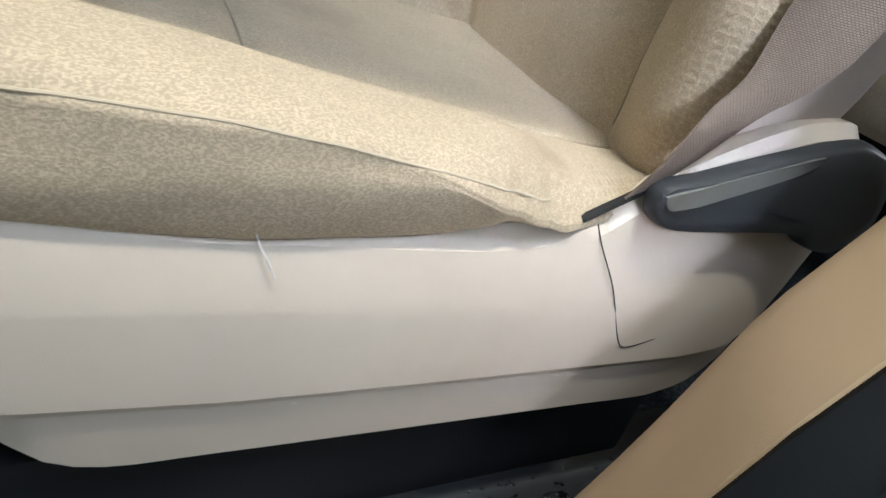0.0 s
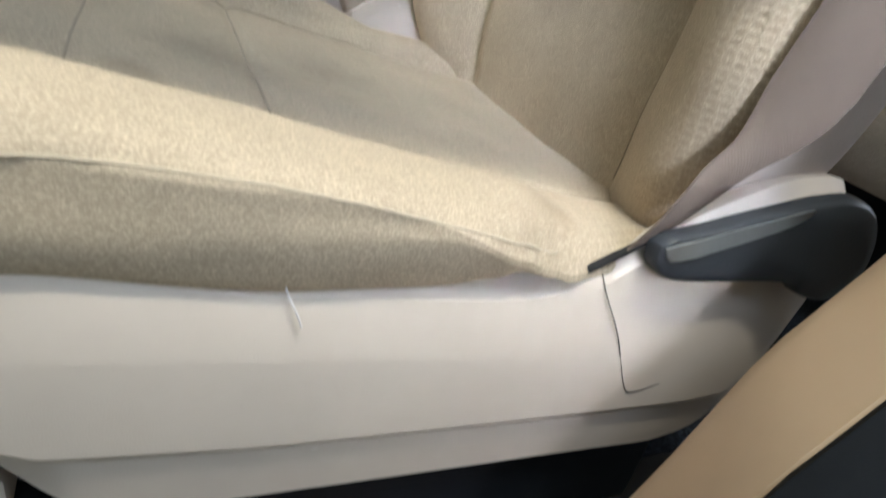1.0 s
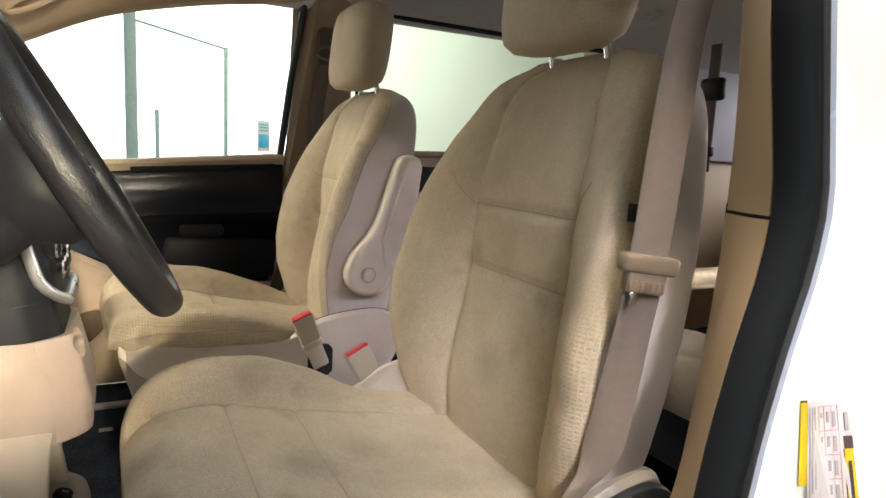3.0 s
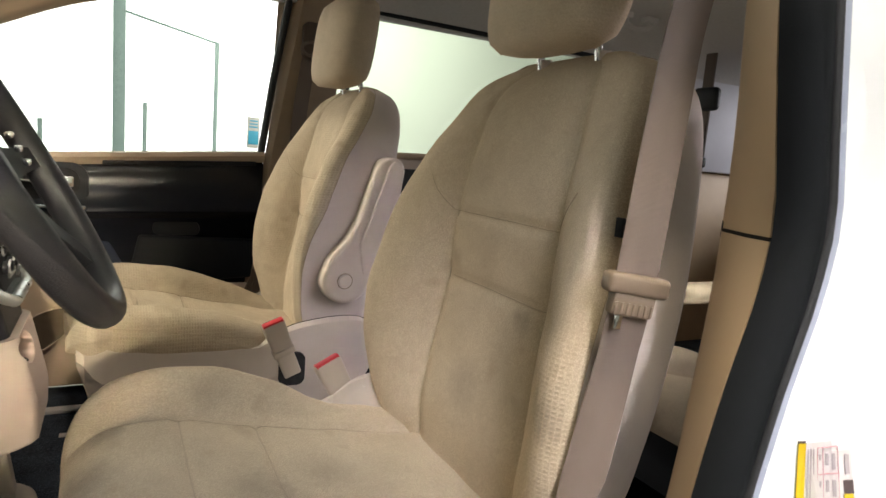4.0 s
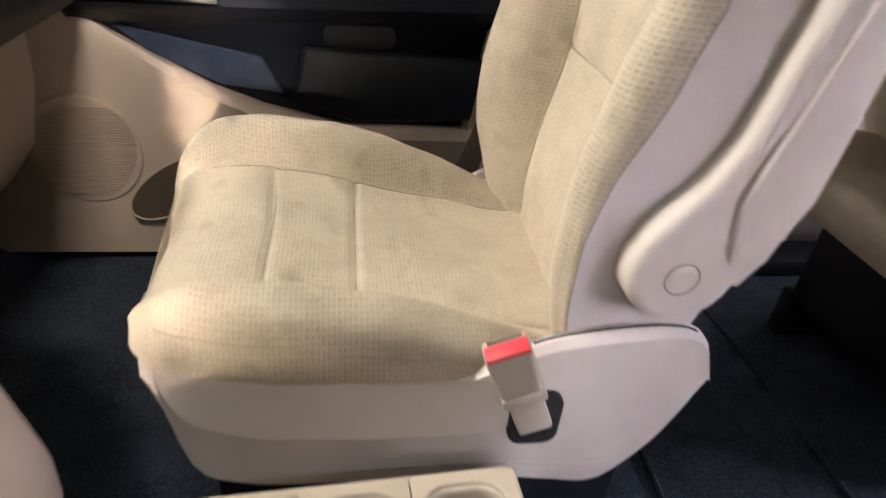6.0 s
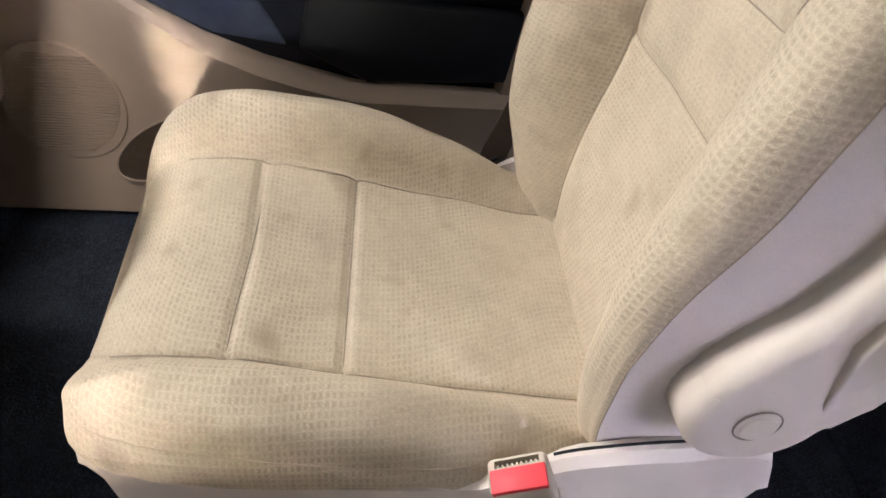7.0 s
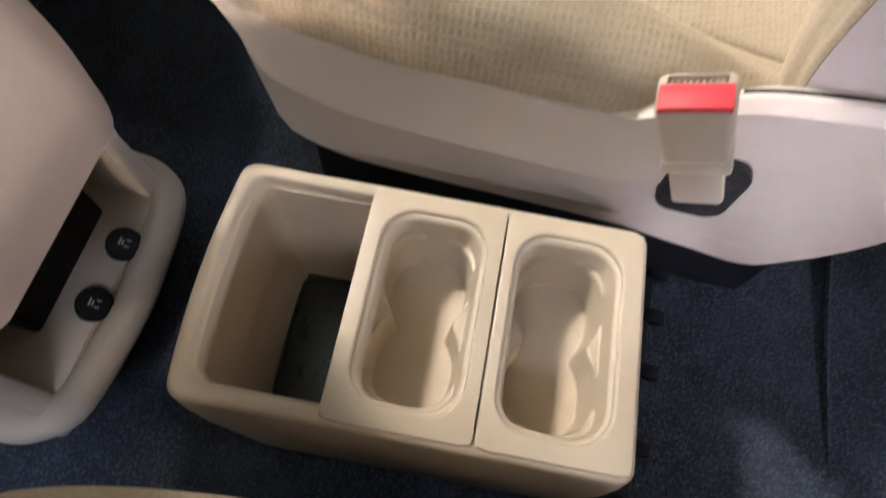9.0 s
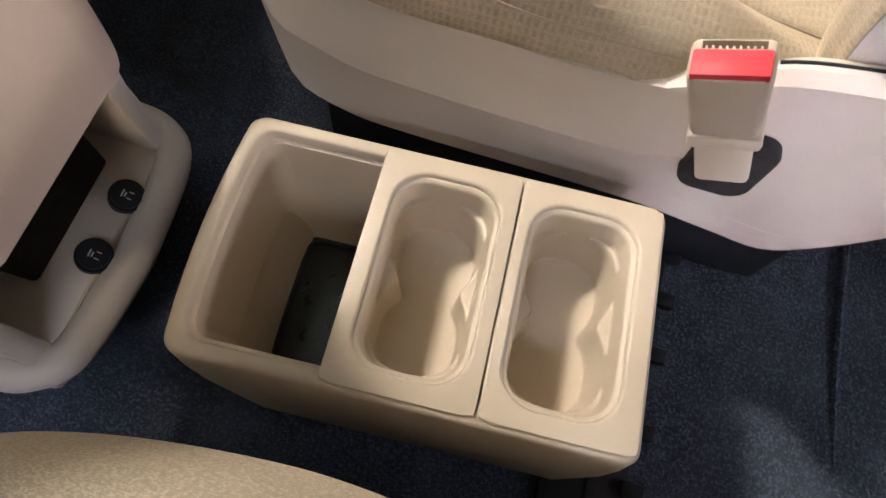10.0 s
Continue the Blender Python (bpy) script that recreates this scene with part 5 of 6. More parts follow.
part("anchor_cover", rbox(-0.015, 0.060, 1.128, 1.158, 0.255, 0.320, 0.010, 3), M_BLACK, fb, "black anchor cover")
tag = thing("fabric_tag", (0, 0, 0), "small black label sewn on the backrest", "label")
part("cloth", rbox(0.143, 0.149, -0.303, -0.292, 0.742, 0.764, 0.001), M_BLACK, tag)

ft = thing("paper_tag", (0, 0, 0), "small pale tag lying on the dark carpet", "tag")
part("card", rbox(-0.475, -0.440, 1.012, 1.036, 0.004, 0.0065, 0.001), M_LABEL, ft)
th = thing("loose_thread", (0, 0, 0), "loose white thread hanging from the cushion", "thread")
tube("strand", spline([(-0.165, -0.300, 0.334), (-0.163, -0.304, 0.328), (-0.159, -0.3075, 0.320), (-0.156, -0.3085, 0.312)], 4), 0.0006, M_LABEL, th, "", 6)

# ---------- console between the seats ----------
con = thing("floor_console", (0, 0, 0), "tan plastic floor console with open bin and cup holders", "console")
CX0, CX1, CY0, CY1, CZ = -0.360, -0.006, 0.316, 0.522, 0.268


def con_ring(z, grow, r, bow=0.007):
    """A rounded rectangle with extra points on its long sides and a slightly bowed front end."""
    raw = rrect(CX0 - grow, CX1 + grow, CY0 - grow, CY1 + grow, r, 6)
    out = []
    for (ax, ay), (bx, by) in zip(raw, raw[1:] + raw[:1]):
        out.append((ax, ay))
        if math.hypot(bx - ax, by - ay) > 0.05:
            out += [(ax + (bx - ax) * k / 8, ay + (by - ay) * k / 8) for k in range(1, 8)]
    cy, hy = (CY0 + CY1) / 2, (CY1 - CY0) / 2
    low = max(0.0, CZ - 0.012 - z) / 0.19 if grow > -0.0125 and z < 0.25 else 0.0  # the near side flares, both ends tuck in below
    out = [(x, y - 0.018 * low * min(1.0, max(0.0, (cy - y) / hy))) for x, y in out]
    return [(x - (bow * (1 - ((y - cy) / hy) ** 2) if x < -0.3 else 0) + low * (0.040 * max(0.0, (-0.25 - x) / 0.11) - 0.012 * max(0.0, (x + 0.08) / 0.07)), y, z) for x, y in out]


body = loft("body", [con_ring(0.07, -0.012, 0.012), con_ring(0.10, -0.004, 0.013), con_ring(0.20, 0.003, 0.013), con_ring(0.236, 0.0035, 0.013), con_ring(0.260, 0.0022, 0.013), con_ring(0.2645, 0.0006, 0.013), con_ring(0.2662, -0.0018, 0.013), con_ring(0.2666, -0.0088, 0.014), con_ring(0.2648, -0.0112, 0.015), con_ring(0.2570, -0.0118, 0.015), con_ring(0.2562, -0.0124, 0.015), con_ring(0.2560, -0.0155, 0.014), con_ring(0.2530, -0.0162, 0.014), con_ring(0.10, -0.024, 0.018), con_ring(0.085, -0.030, 0.02)], M_CONS, con, "tan plastic console body", sharp=60)
part("bin_mat", rbox(-0.331, -0.20, 0.346, 0.494, 0.0835, 0.089, 0.003), plain("mat_grey", (0.010, 0.014, 0.013), 0.30), con, "dark rubber mat in the bin")
tube("mat_rim", [(x, y, 0.090) for x, y in rrect(-0.326, -0.205, 0.351, 0.489, 0.016, 5) + rrect(-0.326, -0.205, 0.351, 0.489, 0.016, 5)[:1]], 0.0025, M_RUBBER, con, "", 6)


def radial(cx, hx, hy, r, z, waist=0.0):
    """A rounded rectangle, drawn in by waist at its middle, as one ring of points."""
    corner = math.atan2(0.091, 0.059)
    extra = [q * corner + h * math.pi + d for q in (-1, 1) for h in (0, 1) for d in (-0.04, -0.02, 0.0, 0.02, 0.04)]
    ring = []
    for a in sorted([k * math.pi / 48 for k in range(96)] + [e % (2 * math.pi) for e in extra]):
        c, s = math.cos(a), math.sin(a)
        lo, hi = 0.0, 0.2
        for _ in range(30):
            m = (lo + hi) / 2
            qx, qy = max(abs(m * c) - hx + r, 0), max(abs(m * s) - hy + r, 0)
            if math.hypot(qx, qy) < r:
                lo = m
            else:
                hi = m
        x, y = lo * c, lo * s
        x -= math.copysign(min(abs(x), waist * math.exp(-(y / 0.0185) ** 2)), x)
        ring.append((cx + x, 0.419 + y, z))
    return ring


def ease(t):
    t = min(1.0, max(0.0, t))
    return t * t * (3 - 2 * t)


def cup_well(cx, ox, parent):
    """Two round wells joined by a narrow waist below a shallow stepped rim, as one moulded sheet."""
    hw, hl, r = ox - 0.0005, 0.0845, 0.0305
    nu, nv = 174, 108
    verts, keep = [], []
    for i in range(nu + 1):
        for j in range(nv + 1):
            u, v = -0.087 + 0.174 * i / nu, -(ox + 0.002) + 2 * (ox + 0.002) * j / nv
            qx, qy = max(abs(v) - hw + r, 0), max(abs(u) - hl + r, 0)
            d0 = math.hypot(qx, qy) - r if qx + qy > 0 else max(abs(v) - hw, abs(u) - hl)
            sq = lambda c: (abs(u - c) ** 2.6 + (abs(v) * 1.02) ** 2.6) ** (1 / 2.6) - min(0.0375, hw - 0.0095)
            neck = max(abs(v - 0.001) - 0.0205, abs(u) - 0.030)
            d1 = -0.0045 * math.log(sum(math.exp(-q / 0.0045) for q in (sq(0.0365), sq(-0.0365), neck)))
            z = 0.2652 - 0.0016 * ease((-d0 - 0.0030) / 0.0012) - 0.0235 * ease((-d0 - 0.0050) / 0.0045) - 0.0015 * ease((-d0 - 0.009) / 0.02)
            z -= 0.052 * ease((0.0012 - d1) / 0.0036)
            verts.append((cx + v, 0.419 + u, z))
            keep.append(d0 < 0.0)
    faces = []
    for i in range(nu):
        for j in range(nv):
            a = i * (nv + 1) + j
            quad = (a, a + 1, a + nv + 2, a + nv + 1)
            if all(keep[q] for q in quad):
                faces.append(quad)
    used = sorted({q for f in faces for q in f})
    at = {q: k for k, q in enumerate(used)}
    return mesh_of("cup_well", [verts[q] for q in used], [tuple(at[q] for q in f) for f in faces], M_CONS, parent, label="pair of round wells", sharp=75)


for x0, x1, cx in ((-0.2440, -0.1264, -0.1840), (-0.1259, -0.0075, -0.0700)):
    mx, hx = (x0 + x1) / 2, (x1 - x0) / 2
    prof = [radial(mx, hx - 0.003, 0.0855, 0.003, 0.186), radial(mx, hx - 0.008, 0.0862, 0.003, 0.2572), radial(mx, hx - 0.0006, 0.1000, 0.006, 0.2668), radial(mx, hx - 0.0004, 0.1002, 0.006, 0.2680), radial(mx, hx - 0.0012, 0.0994, 0.006, 0.2692), radial(mx, hx - 0.0026, 0.0980, 0.006, 0.2696)]
    ox = 0.0470
    prof += [radial(cx, ox, 0.0860, 0.031, 0.2694), radial(cx, ox - 0.0012, 0.0845, 0.030, 0.2686), radial(cx, ox - 0.002, 0.0835, 0.030, 0.2665), radial(cx, ox - 0.0026, 0.0826, 0.030, 0.2630)]
    tray = loft("cup_tray", prof, M_CONS, con, "tan double cup holder tray", cap1=False, sharp=24)
    cup_well(cx, ox, tray)
base = part("console_base", rbox(-0.34, -0.02, 0.34, 0.51, 0.004, 0.075, 0.004), M_BLACK, con, "black plastic foot of the console")
rail = thing("floor_rail", (0, 0, 0), "black plastic anchor rail in the carpet", "rail")
part("strip", rbox(-0.02, 0.075, 0.29, 0.66, 0.004, 0.016, 0.003), M_BLACK, rail)
part("groove", rbox(0.030, 0.044, 0.30, 0.65, 0.0155, 0.0175, 0.0005), M_GAP, rail)
for y in (0.335, 0.40, 0.49, 0.56, 0.62):
    part("tab", rbox(0.066, 0.092, y - 0.009, y + 0.009, 0.006, 0.022, 0.003), M_BLACK, rail)

con.matrix_world = Matrix.Translation((-0.184, 0.421, 0)) @ pose(0, 0, 0, 0, 0, 3.3) @ Matrix.Translation((0.184, -0.421, 0))

# ---------- dashboard ----------
dash = thing("dashboard", (-0.022, 0, 0.012), "grey and tan dashboard with black trim", "dashboard")


def dash_ring(y):
    s = 0.03 * math.cos((y - 0.44) * 1.6)
    return [(-1.30, y, 0.80), (-1.05, y, 0.815), (-0.86, y, 0.80), (-0.74 + s * 0.3, y, 0.755), (-0.67 + s * 0.3, y, 0.700), (-0.655, y, 0.685), (-0.66, y, 0.675), (-0.80, y, 0.66), (-1.3, y, 0.6)]


loft("top_pad", [dash_ring(y) for y in np.linspace(-0.45, 1.33, 30)], M_GREYTOP, dash, "grey soft dashboard top", sharp=60)
loft("black_trim", [[(-0.70, y, 0.690), (-0.648, y, 0.680), (-0.632, y, 0.655), (-0.628, y, 0.60), (-0.645, y, 0.555), (-0.70, y, 0.535)] for y in np.linspace(-0.45, 1.33, 20)], M_BLACK, dash, "glossy black band", sharp=60)
loft("glovebox", [[(-0.72, y, 0.555), (-0.70, y, 0.55), (-0.735 - 0.02 * (y - 0.9), y, 0.50), (-0.75, y, 0.40), (-0.78, y, 0.28), (-0.84, y, 0.20), (-1.05, y, 0.18), (-1.05, y, 0.55)] for y in np.linspace(0.57, 1.33, 14)], M_DOORB, dash, "tan glovebox door", sharp=60)
loft("knee_panel", [[(-0.70, y, 0.555), (-0.60, y, 0.505), (-0.585, y, 0.47), (-0.60, y, 0.36), (-0.64, y, 0.24), (-0.72, y, 0.15), (-1.0, y, 0.14), (-1.0, y, 0.55)] for y in np.linspace(-0.45, 0.29, 14)], M_TRIM, dash, "tan knee panel", sharp=60)
tube("panel_gap", [(-0.586, y, 0.462 + 0.02 * math.sin(y * 3)) for y in np.linspace(-0.45, 0.29, 12)], 0.0015, M_GAP, dash, "", 6)
# long slanted oval vent on the passenger side
VENT = [(0.93 + 0.105 * math.cos(a) * (1 - 0.12 * math.sin(a)), 0.648 + 0.022 * math.copysign(abs(math.sin(a)) ** 0.8, math.sin(a)) + 0.027 * math.cos(a)) for a in np.linspace(0, 2 * math.pi, 41)[:-1]]
vent = loft("vent", [[(x, 0.93 + (y - 0.93) * k, 0.648 + (z - 0.648) * k) for y, z in VENT] for x, k in ((-0.640, 1.0), (-0.622, 1.0), (-0.617, 0.97), (-0.617, 0.88), (-0.626, 0.85))], M_BLACK, dash, "black oval air vent", sharp=50)
tube("vent_ring", [(-0.617, 0.93 + (y - 0.93) * 0.92, 0.648 + (z - 0.648) * 0.90) for y, z in VENT + VENT[:1]], 0.002, M_BEZEL, vent, "bright ring", 8, 1.0, (1, 0, 0))
for k in range(6):
    y = 0.864 + 0.026 * k
    zc = 0.648 + 0.027 * (y - 0.93) / 0.105
    part("vent_bar", rbox(-0.628, -0.616, y - 0.0025, y + 0.0025, zc - 0.013, zc + 0.013, 0.001), M_CHROME, vent, "bright vane")
# dark tube on the plain pad, for the shade in its crease
tube("pad_crease", [(-0.70 + 0.03 * math.cos((y - 0.44) * 1.6) * 0.3, y, 0.727) for y in np.linspace(0.60, 1.28, 14)], 0.003, M_GAP, dash, "", 6)

# centre stack
stk = thing("centre_stack", (-0.022, -0.028, -0.038), "tan centre stack with silver framed heater controls", "centre stack")
SY0, SY1 = 0.305, 0.560


def stack_x(z):
    return float(np.interp(z, [0.10, 0.20, 0.33, 0.40, 0.50, 0.72], [-0.50, -0.46, -0.440, -0.438, -0.460, -0.515]) - 0.30 * max(0.0, z - 0.72))


def crown(y):
    return 0.004 - 0.052 * (max(0, abs(y - 0.4325) - 0.082) / 0.0505) ** 1.5


SYS = [float(v) for v in np.linspace(SY0 - 0.004, SY1 + 0.004, 27)]
housing = loft("housing", [[(-0.80, SY0 - 0.01, z)] + [(stack_x(z) + crown(y) - (0.006 if z < 0.35 else 0), y, z) for y in SYS] + [(-0.80, SY1 + 0.01, z)] for z in [0.345, 0.35] + list(np.linspace(0.355, 0.520, 14))], M_STACK, stk, "tan stack housing", sharp=60)
loft("upper_housing", [[(-0.80, SY0 - 0.01, z)] + [(stack_x(z) + crown(y) - (0.012 if z < 0.58 else 0.001), y, z) for y in SYS] + [(-0.80, SY1 + 0.01, z)] for z in [0.5205, 0.55, 0.579] + list(np.linspace(0.581, 0.81, 10))], M_BLACK, stk, "black upper stack housing", sharp=60)


def on_stack(y, z, out):
    return (stack_x(z) + crown(y) + out, y, z)


face = [(0.4325 + (a - 0.4325) * 1.0, b) for a, b in rrect(SY0 + 0.012, SY1 - 0.012, 0.576, 0.805, 0.05, 6)]
loft("control_face", [[on_stack(y, z, o) for y, z in face] for o in (0.001, 0.008)], M_BLACK, stk, "black control face", smooth=False)
tube("silver_frame", [on_stack(y, z, 0.009) for y, z in face + face[:1]], 0.0095, M_BEZEL, stk, "bright silver frame", 10, 1.0, (1, 0, 0))
for y, z, r in ((0.500, 0.678, 0.017), (0.45, 0.664, 0.019), (0.365, 0.664, 0.019), (0.500, 0.640, 0.010), (0.455, 0.630, 0.010), (0.405, 0.630, 0.010), (0.36, 0.630, 0.010)):
    p = Vector(on_stack(y, z, 0.008))
    ringset = []
    for h, q in ((0, 1.0), (0.003, 1.0), (0.005, 0.92), (0.012, 0.86), (0.014, 0.7)):
        ringset.append([(p.x + h, p.y + r * q * math.cos(a), p.z + r * q * math.sin(a) + h * 0.25) for a in np.linspace(0, 2 * math.pi, 25)[:-1]])
    knob = loft("knob", ringset, M_BLACK, stk, "black knob with a chrome ring")
    tube("ring", [(p.x + 0.009, p.y + r * 0.93 * math.cos(a), p.z + r * 0.93 * math.sin(a) + 0.002) for a in np.linspace(0, 2 * math.pi, 25)], 0.0018, M_BEZEL, knob, "chrome ring", 6)
for y0, y1, z, mt in ((0.47, 0.53, 0.61, M_SILVER), (0.455, 0.475, 0.604, M_SILVER), (0.435, 0.45, 0.602, M_DKGREY), (0.36, 0.42, 0.612, M_SILVER), (0.42, 0.44, 0.694, M_SILVER)):
    p = Vector(on_stack((y0 + y1) / 2, z, 0.009))
    part("key", rbox(p.x, p.x + 0.004, y0, y1, z, z + 0.011, 0.002), mt, stk)
for y0, y1 in ((SY0 + 0.03, 0.425), (0.440, SY1 - 0.03)):
    grille = loft("air_vent", [[on_stack(y, z, o) for y, z in rrect(y0, y1, 0.712, 0.785, 0.012, 4)] for o in (0.004, 0.011)], M_GAP, stk, "black centre air vent", smooth=False)
    for k in range(5):
        z = 0.719 + 0.0145 * k
        tube("slat", [on_stack(y, z, 0.012) for y in np.linspace(y0 + 0.006, y1 - 0.006, 5)], 0.003, M_BLACK, grille, "", 6)
oval = [(0.372 + 0.058 * math.cos(a), 0.452 + 0.027 * math.sin(a) - 0.010 * math.cos(a)) for a in np.linspace(0, 2 * math.pi, 33)[:-1]]
carve(housing, [prism(oval, "x", -0.56, -0.40, 0)])
# solid dark plug close to the face, in place of the cubby's unlit depth
loft("cubby_liner", [[(-0.565, y, z) for y, z in oval], [(stack_x(z) + crown(y) - 0.007, y, z) for y, z in oval]], M_GAP, stk, "dark plug for the oval cubby's unlit depth", smooth=False)
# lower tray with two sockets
# black block and plate stand in for the shade behind the tray
part("tray_hole", rbox(-0.60, -0.533, 0.372, 0.516, 0.150, 0.36, 0.006), M_GAP, stk, "black block for the shaded opening behind the tray")
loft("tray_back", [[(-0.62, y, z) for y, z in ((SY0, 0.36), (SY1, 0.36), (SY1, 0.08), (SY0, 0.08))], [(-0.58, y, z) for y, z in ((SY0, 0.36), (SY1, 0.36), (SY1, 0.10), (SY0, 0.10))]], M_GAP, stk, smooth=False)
for y0, y1 in ((SY0 - 0.008, SY0 + 0.018), (SY1 - 0.018, SY1 + 0.008)):
    part("cheek", prism([(-0.62, 0.37), (-0.490, 0.37), (-0.496, 0.33), (-0.502, 0.24), (-0.494, 0.185), (-0.486, 0.14), (-0.62, 0.10)], "y", y0, y1, 0.006), M_TRIM, stk)
part("tray_floor", prism([(-0.60, 0.160), (-0.53, 0.140), (-0.485, 0.160), (-0.484, 0.13), (-0.60, 0.11)], "y", SY0, SY1, 0.003), M_CONS, stk, "tan tray floor")
lip = [(-0.66, SY1 + 0.014), (-0.54, SY1 + 0.016), (-0.50, SY1 + 0.008), (-0.476, SY1 - 0.022), (-0.466, 0.45), (-0.466, 0.40), (-0.476, SY0 + 0.018), (-0.50, SY0 - 0.010), (-0.54, SY0 - 0.018), (-0.66, SY0 - 0.016)]
tube("tray_lip", [(x, y, 0.155 - 0.010 * (x + 0.62) / 0.2) for x, y in [tuple(p) for p in spline(lip, 5)]], 0.020, M_TRIM, stk, "pale tan rounded tray lip", 12, 0.9)
part("skirt", prism([(-0.64, 0.165), (-0.482, 0.160), (-0.50, 0.08), (-0.64, 0.05)], "y", SY0 - 0.02, SY1 + 0.018, 0.01), M_TRIM, stk)
for y in (0.413, 0.482):
    bm = bmesh.new()
    bmesh.ops.create_cone(bm, cap_ends=True, segments=28, radius1=0.0185, radius2=0.0175, depth=0.016)
    bmesh.ops.bevel(bm, geom=[e for e in bm.edges if e.calc_face_angle(0) > 1], offset=0.003, segments=2, affect="EDGES")
    bmesh.ops.transform(bm, matrix=pose(-0.494, y, 0.163, 0, 24, 0), verts=bm.verts[:])
    plug = part("socket_cap", bm, M_BLACK, stk, "black power socket cap")
    for a0, a1, b0, b1 in ((-0.006, -0.0045, -0.004, 0.004), (-0.003, -0.0015, -0.003, 0.002), (0.0, 0.005, -0.004, -0.003), (0.0, 0.005, 0.003, 0.004)):
        bm = rbox(a0, a1, b0, b1, 0.0, 0.0005, 0)
        bmesh.ops.transform(bm, matrix=pose(-0.494, y, 0.163, 0, 24, 0) @ pose(0.001, 0, 0.0082), verts=bm.verts[:])
        part("symbol", bm, M_LABEL, plug, "pale printed mark")
    part("cap_tab", rb_at(rbox(0.015, 0.024, -0.006, 0.006, -0.004, 0.004, 0.002), pose(-0.494, y, 0.163, 0, 24, 0)), M_BLACK, plug)

# ---------- steering wheel ----------
wheel = thing("steering_wheel", (0, 0, 0), "black leather steering wheel with silver spokes", "steering wheel")
WC, WR = Vector((-0.447, -0.040, 0.777)), 0.183
WU = Vector((-0.49, 0, 0.872))  # up along the wheel
WN = Vector((0.872, 0, 0.49))  # towards the driver
WS = Vector((0, 1, 0))
rim = [WC + WU * WR * math.cos(a) + WS * WR * math.sin(a) for a in np.linspace(0, 2 * math.pi, 65)]
rr = []
for i, p in enumerate(rim):
    out = (p - WC).normalized()
    rr.append([p + out * 0.0165 * math.cos(b) + WN * 0.0185 * math.sin(b) for b in np.linspace(0, 2 * math.pi, 17)[:-1]])
loft("rim", rr[:-1] + [rr[0]], M_LEATHER, wheel, "black grained leather rim", cap0=False, cap1=False)
hub = []
for h, k in ((-0.06, 0.75), (-0.03, 1.0), (-0.005, 1.0), (0.006, 0.9), (0.010, 0.6)):
    hub.append([WC + WN * (h - 0.02) + (WU * 0.075 * math.cos(a) + WS * 0.085 * math.sin(a)) * k for a in np.linspace(0, 2 * math.pi, 33)[:-1]])
loft("hub", hub, M_BLACK, wheel, "black airbag cover")
for a in (92, 268, 215, 145):
    a = radians(a)
    d = WU * math.cos(a) + WS * math.sin(a)
    e = WN.cross(d)
    rings = [[WC + d * q + e * w * s1 + WN * (h * s2 - 0.022 + 0.02 * (q - 0.07) / 0.11) for s1, s2 in ((-1, -1), (1, -1), (1, 1), (-1, 1))] for q, w, h in ((0.06, 0.022, 0.008), (0.11, 0.016, 0.007), (0.175, 0.013, 0.007))]
    loft("spoke", rings, M_BLACK, wheel, sharp=30)
for a in (75, 85, 95):
    d = WU * math.cos(radians(a)) + WS * math.sin(radians(a))
    p = WC + d * 0.10
    part("switch", rbox(p.x - 0.004, p.x + 0.004, p.y - 0.007, p.y + 0.007, p.z - 0.004, p.z + 0.004, 0.002), M_CHROME, wheel)
col = thing("steering_column", (0, 0, 0), "black steering column shroud with stalk", "column")
loft("shroud", [[WC - WN * q + (WU * s * math.cos(a) + WS * s * 1.1 * math.sin(a)) for a in np.linspace(0, 2 * math.pi, 25)[:-1]] for q, s in ((0.07, 0.052), (0.12, 0.062), (0.30, 0.068))], M_BLACK, col)
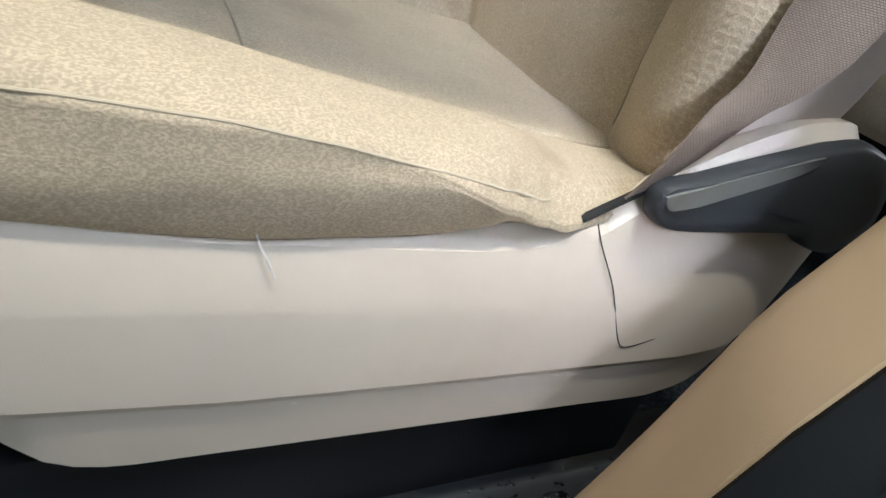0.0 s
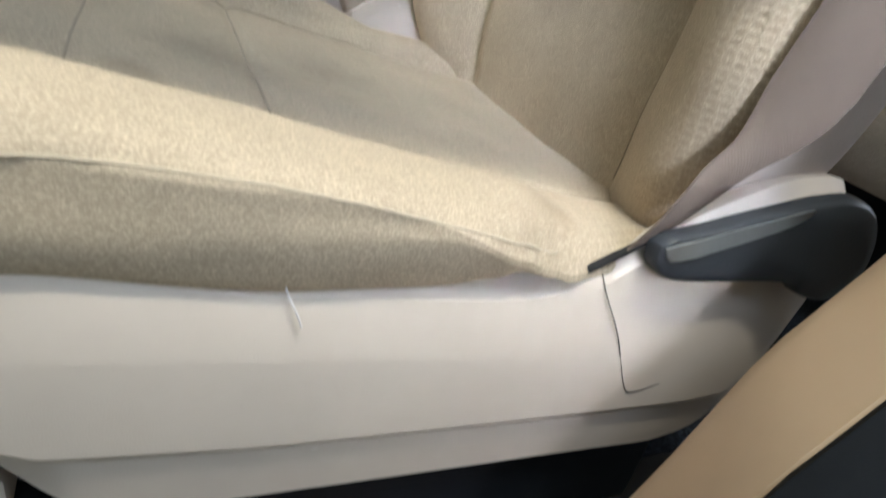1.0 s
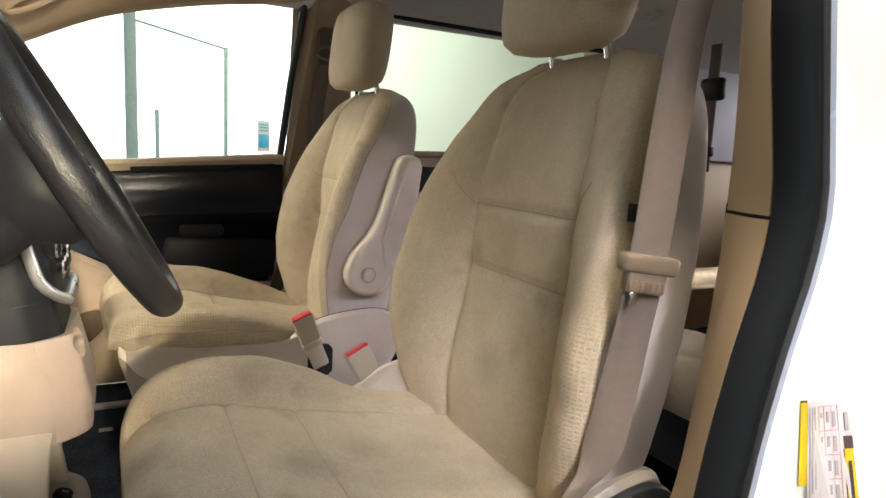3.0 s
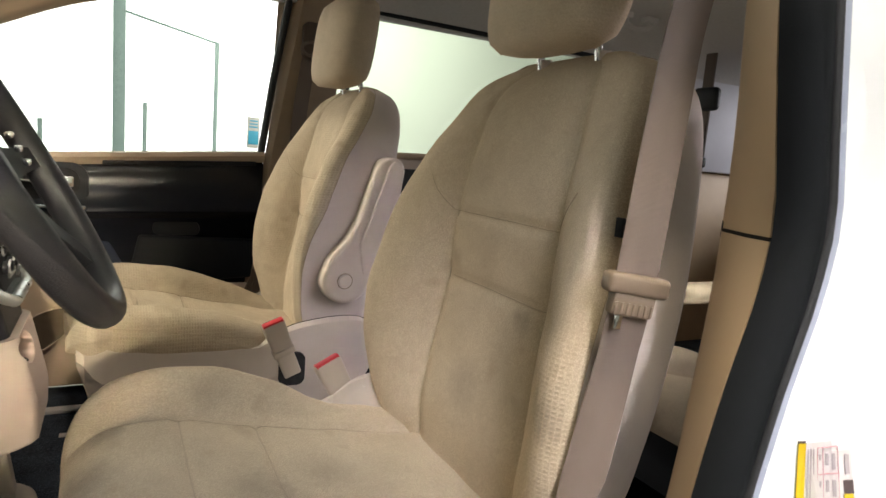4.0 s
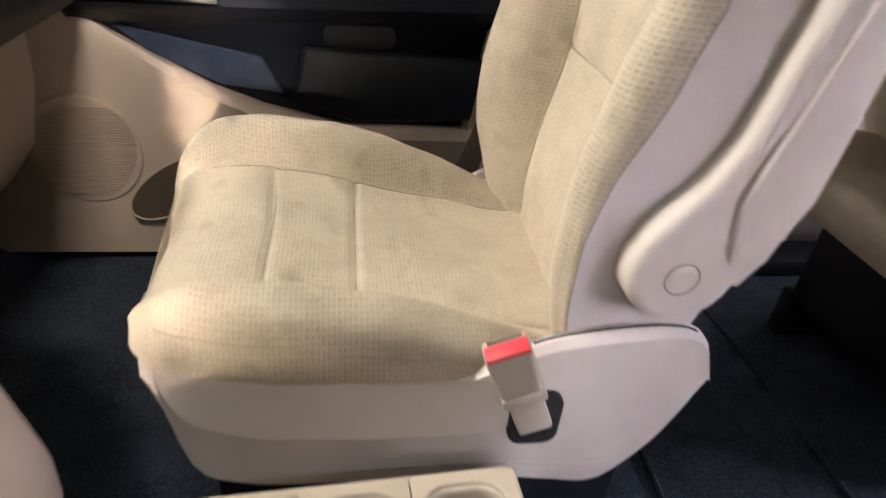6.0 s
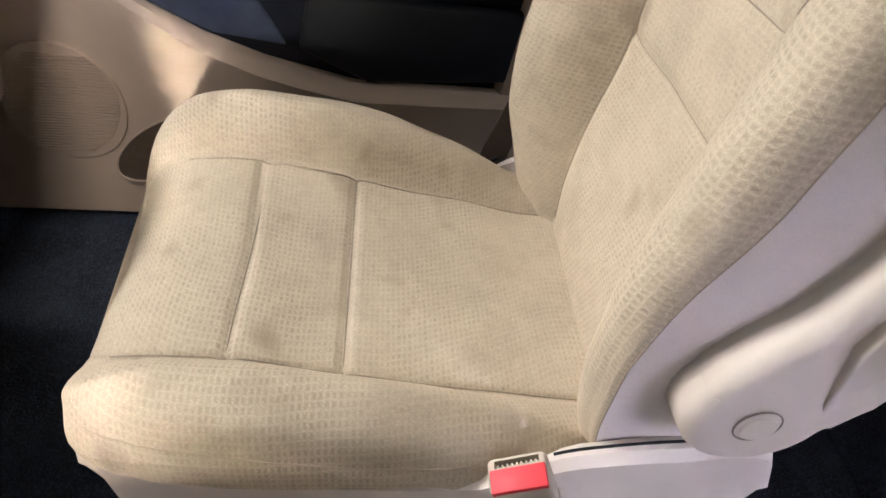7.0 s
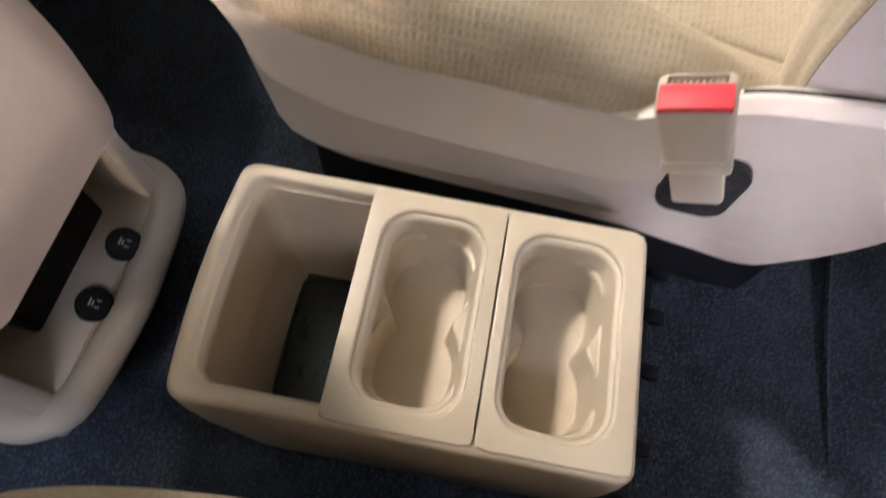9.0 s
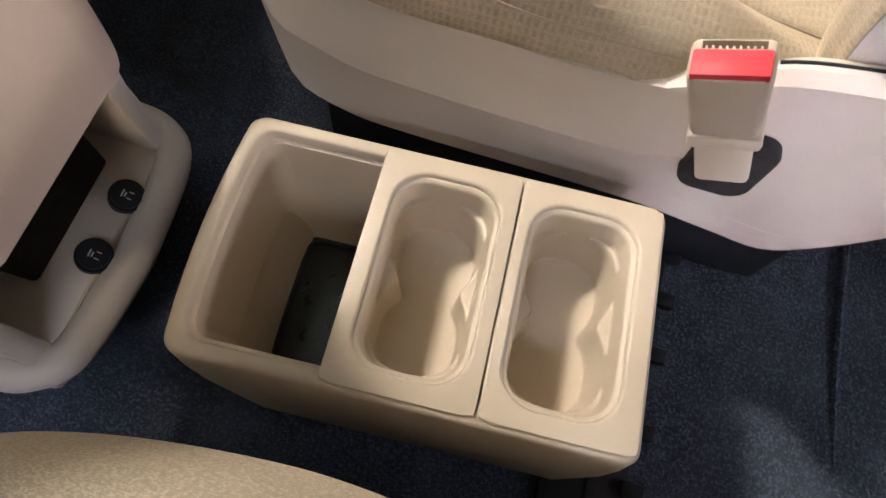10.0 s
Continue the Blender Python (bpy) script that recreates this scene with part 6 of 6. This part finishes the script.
tube("stalk", [WC - WN * 0.10 + WS * 0.05, WC - WN * 0.085 + WS * 0.12 + WU * 0.01, WC - WN * 0.08 + WS * 0.165 + WU * 0.015], 0.008, M_BLACK, col)
block("cluster", -0.80, -0.60, -0.28, 0.22, 0.62, 0.80, M_BLACK, 0.03, label="black plastic instrument hood behind the wheel", kind="object")

# ---------- second row ----------
for yc, sd in ((0.86, 1), (0.02, -1)):
    s2 = thing("rear_seat", (0, 0, 0), "beige cloth second row bucket seat, backrest leaned forward to fit the view" if sd > 0 else "beige cloth second row bucket seat", "car seat", "second row seats")
    dx = 1.04
    lift = 0.02 if sd > 0 else -0.03
    loft("cushion", [[(x + dx, y + yc, z + lift) for x, y, z in cushion_ring(x, f)] for x, f in [(-0.44, 0.4), (-0.42, 0.8), (-0.39, 0.95)] + [(q, 1.0) for q in np.linspace(-0.36, 0.13, 14)]], M_SUEDE, s2)
    rings = []
    for z in list(np.linspace(0.30, 0.93, 16)) + [0.95, 0.966]:
        a, b = back_half(z)
        f = mirrored(a) + [tuple(p) for p in b[1:]] + [(-y, x) for y, x in b[::-1][1:-1]]
        # right backrest is moved, thinned and leaned forward to fit the camera's view
        rings.append([((x * 0.8 + 0.82 - 0.42 * (z - 0.3)) if sd > 0 else (x + dx + 0.12 * (z - 0.3)), y + yc, z + lift) for y, x in f])
    loft("backrest", rings, M_SUEDE, s2)
    part("base", rbox(dx - 0.30, dx + 0.15, yc - 0.2, yc + 0.2, 0.10, 0.29, 0.02), M_BLACK, s2)
    for y in (-0.2, 0.2):
        part("leg", rbox(dx - 0.30, dx + 0.1, yc + y - 0.02, yc + y + 0.02, 0.0, 0.11, 0.006), M_BLACK, s2)
    for sgn in (() if sd > 0 else (-1, 1)):
        part("armrest", rbox(dx - 0.30, dx + 0.10, yc + sgn * 0.285 - 0.03, yc + sgn * 0.285 + 0.03, 0.49, 0.545, 0.024, 4), M_SUEDE, s2)
        part("arm_pivot", rbox(dx + 0.06, dx + 0.16, yc + sgn * 0.27 - 0.02, yc + sgn * 0.27 + 0.02, 0.44, 0.56, 0.02, 3), M_TRIM, s2)
